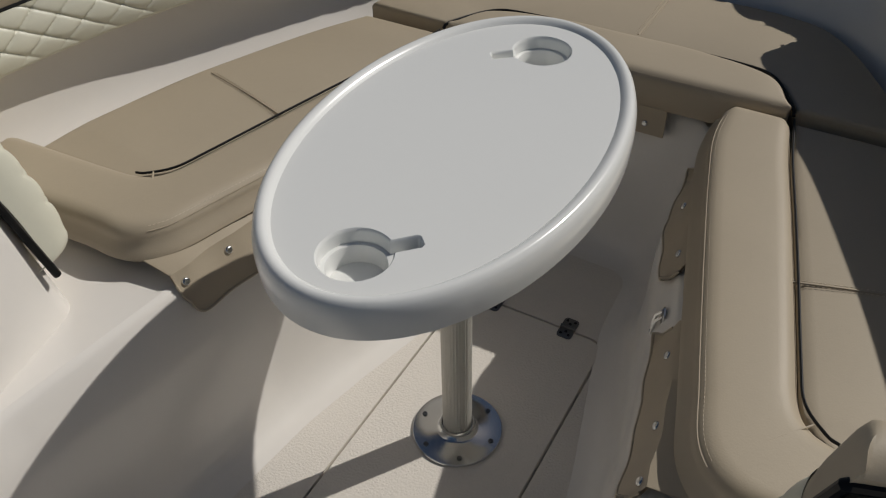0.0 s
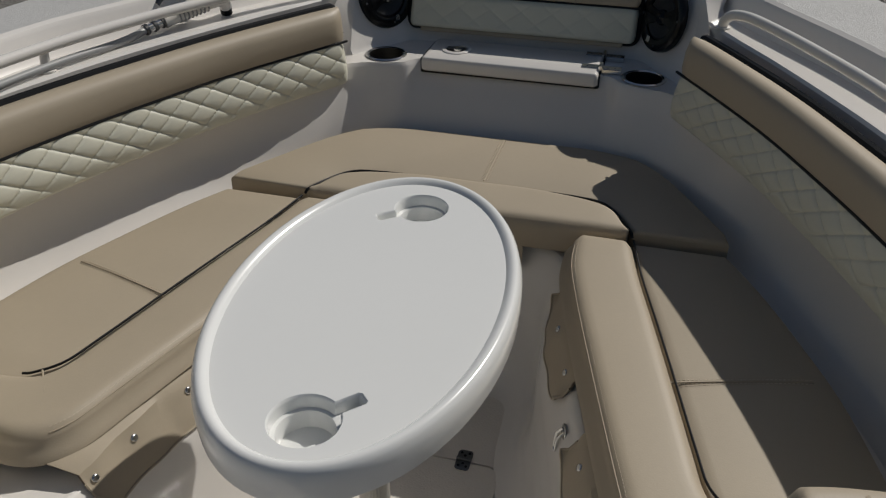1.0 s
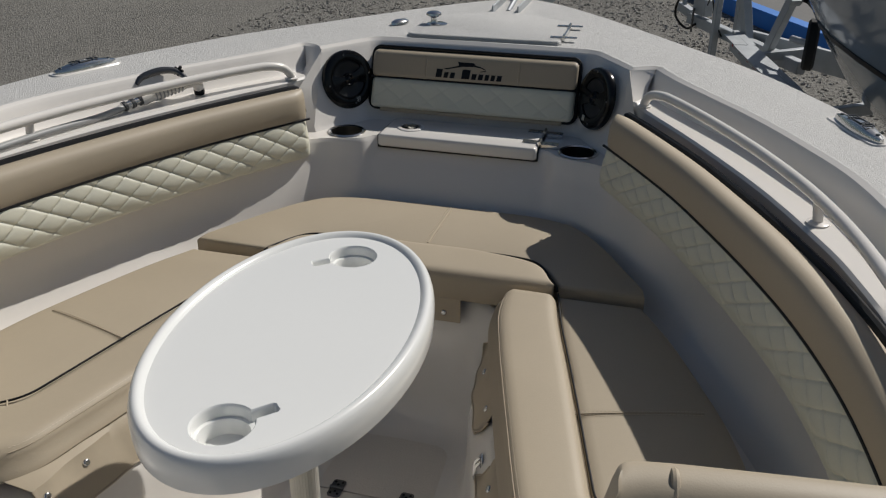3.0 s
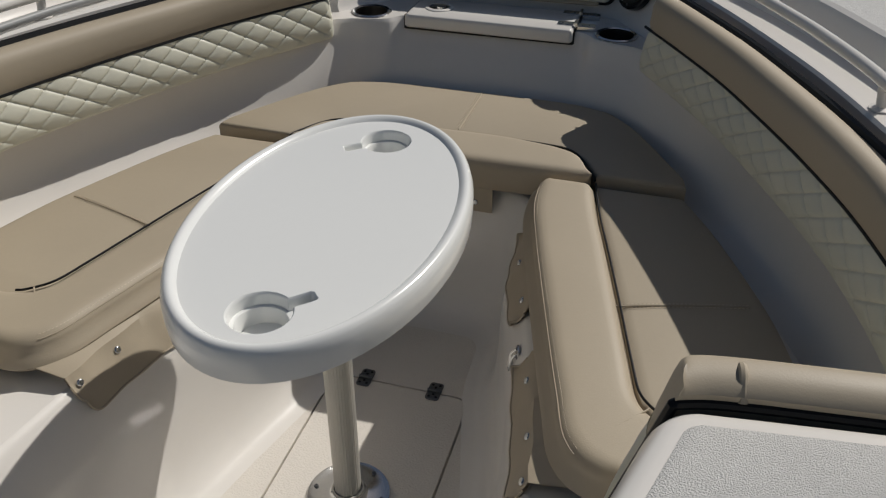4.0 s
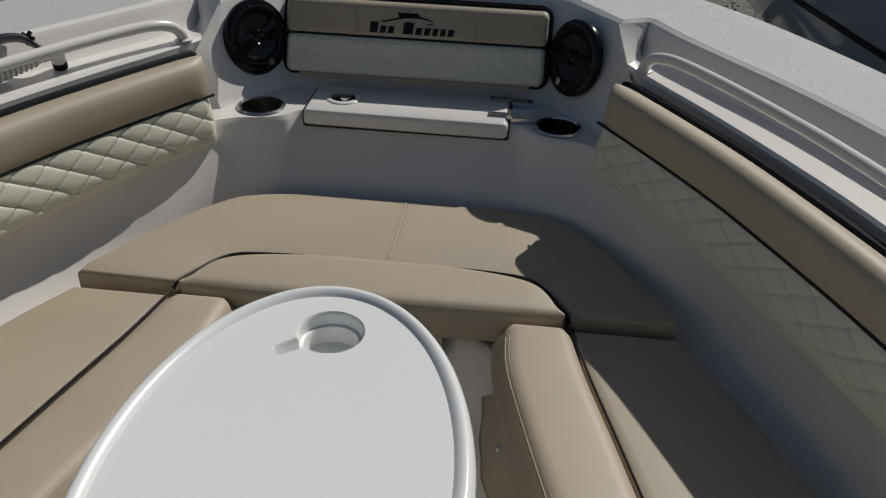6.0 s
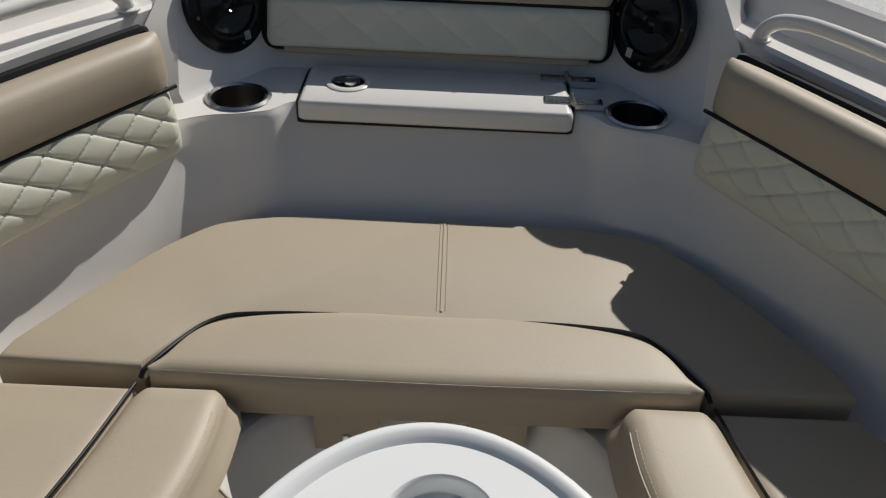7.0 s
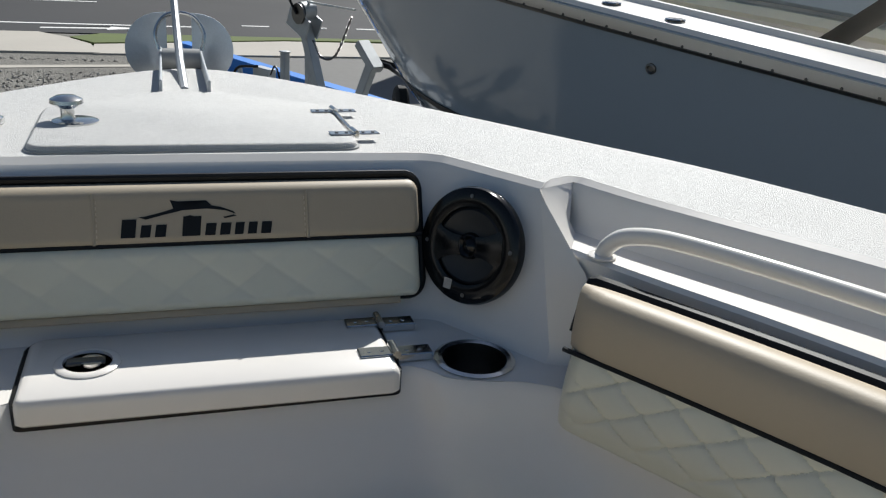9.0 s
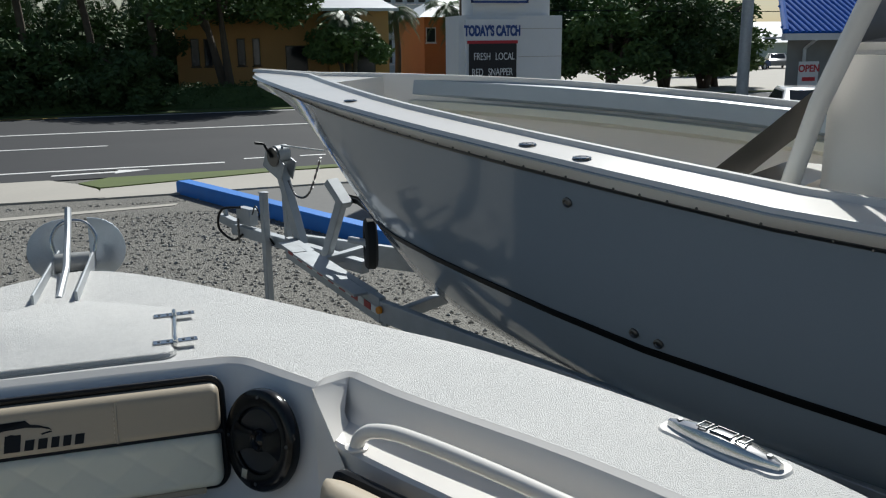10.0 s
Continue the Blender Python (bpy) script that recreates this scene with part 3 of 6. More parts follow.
# ---- coaming pads ----
def padded_rail(ob, s, face_line, zb, zp, zt, n=360, thick=0.052, quilt=0.007, pitch=0.074, tall=0.054, lean=0.0, rake=0.0, tip=0.0):
    """A vertical pad along a plan line: a quilted lower panel, a smooth roll above it, piping between."""
    face = resample(face_line, n)
    back = offset_line(face, thick)
    nz = 46
    dist = [0]
    for a, b in zip(face, face[1:]):
        dist.append(dist[-1] + (b - a).length)
    out = [(b - f).normalized() for f, b in zip(face, back)]
    # the inboard end slopes outboard as it rises
    slant = lambda z: lean * (z - zb) + tip * (z - zt)
    shear = lambda d, z: Vector((rake * (z - zb) * max(0, 1 - (dist[-1] - d) / 0.16) ** 2, 0)) if rake else Vector((0, 0))
    lines = []
    for j in range(nz + 1):
        v = j / nz
        z = zb + (zp - zb) * v
        row = []
        for i in range(n):
            u = dist[i]
            k = (z - zb) / tall
            p, q = u / pitch + k, u / pitch - k
            d = abs(math.sin(math.pi * p) * math.sin(math.pi * q)) ** 0.27 * quilt
            d -= 0.0011 * max(0, 1 - min(abs(math.sin(math.pi * p)), abs(math.sin(math.pi * q))) * 5)
            d -= 0.0035 * max(0, 1 - (abs(math.sin(math.pi * p)) + abs(math.sin(math.pi * q))) * 2.2)
            e = min(1, v / 0.11)
            w = min(1, min(u, dist[-1] - u) / 0.03)
            bulge = 0.008 * math.sin(math.pi * min(1, v * 0.9 + 0.1)) - 0.022 * (1 - math.sqrt(max(0, 1 - (1 - e) ** 2))) - (thick if lean else 0.03) * (1 - math.sqrt(max(0, 1 - (1 - w) ** 2)))
            c = face[i] - out[i] * (d * min(1, v / 0.34) * w + bulge - slant(z)) + shear(u, z)
            row.append(Vector((s * c.x, c.y, z)))
        lines.append(row)
    part("quilted_panel", loft(lines), CREAM, ob, "cream vinyl panel quilted in diamonds")
    m = 90
    f2 = resample(face_line, m)
    b2 = offset_line(f2, thick)
    o2 = [(b - f).normalized() for f, b in zip(f2, b2)]
    ht = zt - zp
    prof = [(0.008, zp - 0.004), (-0.004, zp + 0.001), (-0.011, zp + 0.22 * ht), (-0.012, zp + 0.68 * ht), (-0.008, zp + 0.85 * ht), (0.001, zp + 0.96 * ht), (0.014, zt), (thick - 0.010, zt - 0.006), (thick, zt - 0.016), (thick, zb + 0.02), (0.03, zb + 0.004), (0.012, zb + 0.002)]
    bm = bmesh.new()
    rr = []
    for d, z in prof:
        row = []
        for i in range(m):
            w = 1 - min(1, min(i, m - 1 - i) / (8 if lean else 3))
            p = f2[i] + o2[i] * (d + (thick - d if lean else (thick / 2 - d) * 0.55) * (1 - math.sqrt(1 - w * w)) + slant(z)) + shear(dist[-1] * i / (m - 1), z)
            row.append(bm.verts.new((s * p.x, p.y, z)))
        rr.append(row)
    skin(bm, rr, closed=False)
    bm.faces.new([r[0] for r in rr])
    bm.faces.new([r[-1] for r in rr][::-1])
    part("roll", bm, TAN, ob, "smooth tan vinyl upper roll")
    along = lambda pts, d, z: [(lambda c: Vector((s * c.x, c.y, z)))(p + o * (d + slant(z)) + shear(dist[-1] * i / (m - 1), z)) for i, (p, o) in enumerate(zip(pts, o2))]
    part("piping", tube(along(f2, -0.004, zp)[:m - 6 if lean else m], 0.0036, 8), BLACK, ob)
    edge_z = zt - (0.030 if lean else 0.008)
    rim = along(b2, 0.0 if lean else 0.004, edge_z)
    if lean:
        rim += [along(b2, 0.0, z)[-1] for z in (zp + 0.06, zp, zb + 0.1, zb - 0.02)]
    else:
        fore = (f2[0] - f2[1]).normalized() * 0.006
        rim = [along(b2, d, z)[0] + Vector((s * fore.x, fore.y, 0)) for d, z in ((-0.020, zt - 0.075), (-0.012, zt - 0.045), (-0.004, zt - 0.022), (0.002, zt - 0.010))] + rim
    part("gasket", tube(rim, 0.0065 if lean else 0.0100, 8), BLACK, ob, "black rubber gasket")


for s in (1, -1):
    padded_rail(thing("coaming_pad", "tan and cream vinyl coaming pad with quilted lower panel", "backrest pad", "coaming pads"), s, pad_line, 0.583, 0.699, 0.784, n=620, tip=0.11, quilt=0.0068, pitch=0.084, tall=0.050)

# ---- bow bolster with speakers ----
bb = thing("backrest_cushion", "tan and cream vinyl backrest pad with black piping", "backrest pad", at=(-0.013, 0, 0.007))
bb.scale = (0.968, 1, 1)


def tilted(x0, x1, z0, z1, thick, r, c=0.03, quilt=False):
    """A padded panel on the sloping bow wall, standing off it by thick, with rounded corners."""
    bm = bmesh.new()
    nx, nz = (220, 44) if quilt else (60, 24)
    grid = []
    for j in range(nz + 1):
        b = 0.5 - 0.5 * math.cos(math.pi * j / nz) if not quilt else j / nz
        row = []
        for i in range(nx + 1):
            a = 0.5 - 0.5 * math.cos(math.pi * i / nx) if not quilt else i / nx
            x, z = x0 + (x1 - x0) * a, z0 + (z1 - z0) * b
            dx, dz = min(x - x0, x1 - x), min(z - z0, z1 - z)
            if dx < c and dz < c:
                k = max(c - dx, c - dz) / max(1e-9, math.hypot(c - dx, c - dz))
                sx, sz = (1 if x - x0 < x1 - x else -1), (1 if z - z0 < z1 - z else -1)
                x, z = x + sx * (c - dx) * (1 - k), z + sz * (c - dz) * (1 - k)
                dd = c - math.hypot((c - dx) * k, (c - dz) * k)
            else:
                dd = min(dx, dz)
            e = 1 - min(1, max(0, dd) / r)
            d = thick - r * (1 - math.sqrt(max(0, 1 - e * e)))
            if quilt:
                p, q = x / 0.092 + (z - z0) / 0.062, x / 0.092 - (z - z0) / 0.062
                d += 0.0032 * abs(math.sin(math.pi * p) * math.sin(math.pi * q)) ** 0.3 * (1 - e)
            row.append(bm.verts.new((x, 2.42 + (z - 0.613) * 0.40 - d, z)))
        grid.append(row)
    skin(bm, grid, closed=False)
    loop = grid[0] + [r[-1] for r in grid[1:]] + grid[-1][-2::-1] + [r[0] for r in grid[-2:0:-1]]
    low = [bm.verts.new((v.co.x, 2.42 + (v.co.z - 0.613) * 0.40 - 0.001, v.co.z)) for v in loop]
    skin(bm, [loop, low])
    return bm


def on_bow(x, z, d):
    return Vector((x, 2.42 + (z - 0.613) * 0.40 - d, z))


part("backing", tilted(-0.342, 0.342, 0.656, 0.836, 0.016, 0.006, 0.025), BLACK, bb, "black piped backing")
rim_pts = [on_bow(p.x, p.y, 0.016) for p in rounded([(-0.341, 0.657, 0.022), (0.341, 0.657, 0.022), (0.341, 0.835, 0.022), (-0.341, 0.835, 0.022)], 6)]
part("edge_welt", tube(rim_pts, 0.0062, 8, closed=True), BLACK, bb, "black rubber edge welt")
part("base_board", tilted(-0.30, 0.30, 0.650, 0.662, 0.03, 0.004, 0.003), TAN, bb)
part("lower_pad", tilted(-0.334, 0.334, 0.661, 0.752, 0.040, 0.014, 0.018, True), CREAM, bb, "cream vinyl lower pad stitched in diamonds")
upper_pad = part("upper_pad", tilted(-0.336, 0.336, 0.751, 0.829, 0.042, 0.014, 0.016), TAN, bb, "smooth tan upper pad")
part("piping", tube([on_bow(-0.338 + 0.676 * k / 30, 0.7515, 0.0345) for k in range(31)], 0.0036, 8), BLACK, bb)
for x in (-0.150, 0.150):
    part("seam", dashes([on_bow(x, 0.757 + 0.0066 * k, 0.0424) for k in range(10)]), THREAD, upper_pad)
    part("seam_fold", tube([on_bow(x - 0.004 * (1 if x < 0 else -1), 0.755 + 0.0067 * k, 0.0418) for k in range(11)], 0.0024, 6), TAN, upper_pad)
# the dark emblem: a fish outline over two word-shaped rows of bars
emblem = bmesh.new()


def emblem_poly(pts, sx=1.0, d=0.0432):
    front = [emblem.verts.new(on_bow(x, z, d)) for x, z in pts]
    back = [emblem.verts.new(on_bow(x, z, d - 0.001)) for x, z in pts]
    skin(emblem, [front, back])
    f = emblem.faces.new(front)
    bmesh.ops.triangulate(emblem, faces=[f])


emblem_poly([(-0.092, 0.7905), (-0.082, 0.7875), (-0.06, 0.7925), (-0.03, 0.7985), (0.005, 0.800), (0.03, 0.797), (0.046, 0.792), (0.042, 0.7955), (0.025, 0.8015), (0.012, 0.8035), (0.004, 0.811), (-0.006, 0.8045), (-0.03, 0.8025), (-0.038, 0.8105), (-0.048, 0.8125), (-0.043, 0.801), (-0.062, 0.796), (-0.083, 0.7915)])
emblem_poly([(0.030, 0.786), (0.047, 0.789), (0.043, 0.7905), (0.028, 0.788)])
emblem_poly([(-0.030, 0.789), (-0.020, 0.7915), (-0.012, 0.7895), (-0.02, 0.788)])
x = -0.118
for w, h in ((0.023, 0.024), (0.017, 0.016), (0.018, 0.016), (-0.017, 0), (0.029, 0.026), (0.018, 0.016), (0.018, 0.016), (0.016, 0.016), (0.016, 0.016), (0.018, 0.016)):
    if w < 0:
        x -= w
        continue
    emblem_poly([(x, 0.764), (x + w - 0.003, 0.764), (x + w, 0.764 + h), (x + 0.003, 0.764 + h)])
    x += w + 0.0035
part("emblem", emblem, BLACK, upper_pad, "dark printed emblem of plain bars and a fish", smooth=False)


def speaker(s):
    ob = thing("speaker", "round black marine loudspeaker set in the moulded panel", "speaker", "bow speakers")
    n = Vector((-0.80 * s, -0.56, 0.21)).normalized()
    m = Matrix.Translation((s * 0.392 - 0.010, 2.386, 0.756)) @ Matrix.Translation(n * 0.003) @ n.to_track_quat("Z", "Y").to_matrix().to_4x4() @ Matrix.Diagonal((0.955, 0.955, 1, 1))
    part("trim_ring", lathe([(0.0945, -0.006), (0.0955, 0.005), (0.093, 0.011), (0.086, 0.0135), (0.070, 0.0145), (0.063, 0.0125), (0.061, 0.006)], 64, m=m), GLOSSBLACK, ob)
    part("cone", lathe([(0.062, 0.007), (0.057, 0.010), (0.051, 0.0085), (0.034, 0.0035), (0.021, 0.0045)], 48, m=m), CONE, ob, "dark grey speaker cone")
    part("tweeter", lathe([(0.022, 0.003), (0.021, 0.011), (0.017, 0.0145), (0.012, 0.010), (0.006, 0.014), (0.0008, 0.0155)], 32, m=m), GLOSSBLACK, ob)
    for k in range(2):
        a = radians(8 + 180 * k)
        bm = bmesh.new()
        c, d = Vector((math.cos(a), math.sin(a), 0)), Vector((-math.sin(a), math.cos(a), 0))
        shape = ((0.014, 0.016, 0.0125), (0.030, 0.017, 0.0135), (0.048, 0.024, 0.0135), (0.0645, 0.036, 0.0125))
        top = [[bm.verts.new(m @ (c * r + d * w * q + Vector((0, 0, z + (0 if abs(q) == 1 else 0.0012))))) for q in (-1, -0.6, 0.6, 1)] for r, w, z in shape]
        low = [[bm.verts.new(m @ (c * r + d * w * q + Vector((0, 0, 0.004)))) for q in (-1, 1)] for r, w, z in shape]
        skin(bm, top, closed=False)
        for q, e in ((0, 0), (3, 1)):
            skin(bm, [[t[q] for t in top], [t[e] for t in low]], closed=False)
        part("bridge", bm, GLOSSBLACK, ob, "broad black bridge across the cone")
    for k in range(4):
        c = Vector((math.cos(radians(97 + 90 * k)), math.sin(radians(97 + 90 * k)), 0))
        part("screw", lathe([(0.0036, 0.0), (0.0030, 0.002)], 10, m=m @ Matrix.Translation(c * 0.080 + Vector((0, 0, 0.0135))), top=True), DARKSTEEL, ob)
    bm = bmesh.new()
    bmesh.ops.create_cube(bm, size=1, matrix=m @ pose(-0.022 if s > 0 else 0.022, -0.068, 0.0135) @ Matrix.Diagonal((0.015, 0.017, 0.004, 1)))
    part("badge", bm, STEEL, ob, "small square silver badge")
    return ob


for s in (1, -1):
    speaker(s)

# shelf locker lid and cup holders
lid = thing("locker_lid", "white moulded locker lid on the bow shelf with latch", "hatch")
poly = rounded([(-0.252, 2.230, 0.012), (0.234, 2.226, 0.012), (0.234, 2.404, 0.02), (-0.252, 2.406, 0.02)], 5)
part("lid", prism(poly, [(0.004, 0.604), (0, 0.608), (0, 0.631), (0.003, 0.638), (0.008, 0.641)]), GEL, lid)
part("seal", prism(rounded([(-0.256, 2.2345, 0.012), (0.238, 2.2345, 0.012), (0.237, 2.408, 0.02), (-0.255, 2.408, 0.02)], 5), [(0, 0.598), (0, 0.6325)]), BLACK, lid, "black rubber seal")
bm = lathe([(0.042, 0.0), (0.042, 0.004), (0.039, 0.006), (0.031, 0.006), (0.030, 0.002)], 36, m=pose(-0.171, 2.318, 0.639), top=True)
latch = part("latch", bm, GEL, lid, "round white flush latch")
part("latch_handle", box(-0.197, -0.149, 2.309, 2.325, 0.641, 0.648, 0.002), DARKSTEEL, latch, "stainless lift handle")
part("latch_key", lathe([(0.016, 0), (0.015, 0.007)], 20, m=pose(-0.166, 2.317, 0.640), top=True), STEEL, latch)
for y in (2.281, 2.378):
    hg = part("hinge", box(0.184, 0.231, y - 0.0135, y + 0.0135, 0.641, 0.6445, 0.0015), STEEL, lid, "stainless strap hinge")
    part("leaf", box(0.239, 0.290, y - 0.0135, y + 0.0135, SHELF + 0.001, SHELF + 0.0135, 0.0015), STEEL, hg)
    part("barrel", tube([(0.235, y - 0.018, 0.645), (0.235, y + 0.018, 0.645)], 0.0060, 12), STEEL, hg)
    for x in (0.199, 0.217, 0.254, 0.273):
        part("screw", lathe([(0.0035, 0), (0.003, 0.0012)], 10, m=pose(x, y, 0.6442 if x < 0.23 else SHELF + 0.0134), top=True), STEEL, hg)


def cup_holder(s):
    ob = thing("cup_holder", "polished stainless steel cup holder set in the bow shelf", "cup holder", "cup holders", at=(0.350 if s > 0 else -0.360, 2.259, SHELF))
    part("rim", lathe([(0.048, 0.0), (0.058, 0.001), (0.059, 0.003), (0.053, 0.0055), (0.047, 0.003)], 40), STEEL, ob)
    # the well's shade is in its darker steel colour; the rim keeps plain stainless
    part("cup", lathe([(0.047, 0.003), (0.046, -0.075), (0.040, -0.08)], 40, bottom=False, top=True), SHADEDCUP, ob)
    return ob


for s in (1, -1):
    cup_holder(s)


# ---- grab rails ----
def grab_rail(s):
    ob = thing("grab_rail", "white powder-coated grab rail in the coaming niche", "rail", "grab rails")
    path = spline([(s * x, y, z) for x, y, z in ((0.521, 2.238, 0.790), (0.525, 2.230, 0.808), (0.538, 2.212, 0.826), (0.562, 2.180, 0.836), (0.590, 2.140, 0.839), (0.645, 2.050, 0.840), (0.72, 1.915, 0.840), (0.80, 1.75, 0.840), (0.878, 1.543, 0.840), (0.935, 1.29, 0.840), (0.975, 0.9, 0.840), (0.99, 0.4, 0.840))], 8)
    part("tube", tube(path, 0.0125, 14), GEL, ob)
    for x, y in ((0.886, 1.543), (0.978, 0.95)):
        part("post", tube([(s * x, y, LEDGE), (s * (x - 0.007), y, 0.838)], 0.010, 12), GEL, ob)
        part("foot", lathe([(0.022, 0.0), (0.022, 0.003), (0.012, 0.006)], 20, m=pose(s * x, y, LEDGE + 0.001), top=True), GEL, ob)
    part("end_foot", lathe([(0.02, 0.0), (0.02, 0.003), (0.012, 0.006)], 20, m=pose(s * 0.521, 2.238, LEDGE + 0.001), top=True), GEL, ob)
    return ob


for s in (1, -1):
    grab_rail(s)


# ---- aft seat ends ----
def seat_end(s):
    ob = thing("seat_end", "white moulded seat end with quilted pad and tan roll", "seat back", "seat ends")
    low = rounded([(s * 0.500, 0.742, 0.04), (s * 0.93, 0.800, 0.02), (s * 0.95, 0.05, 0.02), (s * 0.470, 0.05, 0.02), (s * 0.446, 0.48, 0.15)], 6)
    high = rounded([(s * 0.566, 0.668, 0.05), (s * 0.93, 0.712, 0.02), (s * 0.95, 0.05, 0.02), (s * 0.450, 0.05, 0.02), (s * 0.492, 0.43, 0.30)], 6)
    if s < 0:
        low, high = low[::-1], high[::-1]
    bm = bmesh.new()
    rings = []
    for u, d, z in ((0, 0, 0.30), (0.07, 0, 0.335), (0.5, 0, 0.56), (0.9, 0, 0.745), (0.97, 0.002, 0.770), (1, 0.007, 0.783), (1, 0.014, 0.789), (1, 0.024, 0.7905)):
        flat = [Vector(a).lerp(Vector(b), u) for a, b in zip(low, high)]
        rings.append(ring(bm, inset(flat, d) if d else flat, z))
    skin(bm, rings)
    bmesh.ops.triangulate(bm, faces=[bm.faces.new(rings[-1])])
    part("moulding", bm, GEL, ob, "white gelcoat moulding")
    part("nonskid_top", prism(inset(high, 0.032), [(0, 0.786), (0, 0.7915), (0.003, 0.7925)]), NONSKID, ob, "white pebbled top panel")
    line = spline([(0.504, 0.767), (0.532, 0.771), (0.572, 0.777), (0.622, 0.783), (0.75, 0.797), (0.93, 0.815)], 10)
    padded_rail(ob, s, line[::-1], 0.50, 0.705, 0.820, n=160, thick=0.054, lean=0.17, rake=0.19)
    path = spline([(s * 0.643, 0.680, 0.793), (s * 0.641, 0.688, 0.8065), (s * 0.639, 0.703, 0.8165), (s * 0.637, 0.718, 0.8110), (s * 0.635, 0.731, 0.790), (s * 0.634, 0.737, 0.763)], 5)
    part("roll_seam", tube([p + Vector((0, 0, 0.0025)) for p in path], 0.0052, 8), TAN, ob, "stitched seam band")
    return ob


for s in (1, -1):
    seat_end(s)

# ---- deck fittings ----
GALV = material("galvanised_steel", (0.42, 0.44, 0.455), 0.5, metal=0.35, vary=0.2, vary_scale=9, fine=0.08)
BRIGHTGALV = material("bright_galvanised_plate", (0.56, 0.60, 0.65), 0.36, metal=0.85, vary=0.22, vary_scale=14, fine=0.10)
GREYPLASTIC = material("grey_plastic", (0.36, 0.36, 0.35), 0.4)
deck_hatch = thing("deck_hatch", "white non-skid anchor locker hatch set in the foredeck", "hatch")
dz = DECK + 0.010
poly = rounded([(-0.257, 2.553, 0.025), (0.238, 2.563, 0.02), (0.240, 2.865, 0.05), (0.04, 2.990, 0.03), (-0.07, 2.990, 0.03), (-0.262, 2.840, 0.06)], 6)
part("lid", prism(poly, [(0.0, dz - 0.006), (0, dz + 0.006), (0.003, dz + 0.0095), (0.006, dz + 0.0105)]), NONSKID, deck_hatch)
part("seal", prism(inset(poly, -0.004), [(0, dz - 0.008), (0, dz + 0.0015)]), GREYPLASTIC, deck_hatch, "grey seal round the lid")
pull = part("pull", lathe([(0.014, 0.0), (0.011, 0.008), (0.011, 0.020), (0.018, 0.024), (0.026, 0.029), (0.025, 0.035), (0.016, 0.040), (0.004, 0.0415)], 28, m=pose(-0.212, 2.722, dz + 0.011), top=True), STEEL, deck_hatch, "chrome mushroom pull")
part("pull_plate", lathe([(0.036, 0.0), (0.036, 0.002), (0.03, 0.004)], 32, m=pose(-0.200, 2.716, dz + 0.0105), top=True), STEEL, pull)
for x, y, a in ((0.241, 2.622, 4), (0.238, 2.800, 4)):
    m = pose(x, y, dz + 0.011, 0, 0, a)
    for k, (x0, x1) in enumerate(((-0.042, -0.004), (0.004, 0.042))):
        bm = box(x0, x1, -0.011, 0.011, 0, 0.0025, 0.001)
        bmesh.ops.transform(bm, matrix=m, verts=bm.verts)
        hg = part("hinge_leaf", bm, STEEL, deck_hatch, "stainless hinge leaf")
        for q in (0.3, 0.75):
            part("screw", lathe([(0.0034, 0), (0.003, 0.0012)], 10, m=m @ pose(x0 + (x1 - x0) * q, 0, 0.0025), top=True), DARKSTEEL, hg)
    part("hinge_barrel", tube([m @ Vector((0, -0.016, 0.004)), m @ Vector((0, 0.016, 0.004))], 0.005, 10), STEEL, deck_hatch)
part("hinge_rod", tube([(0.241, 2.60, dz + 0.012), (0.238, 2.815, dz + 0.012)], 0.004, 8), STEEL, deck_hatch)


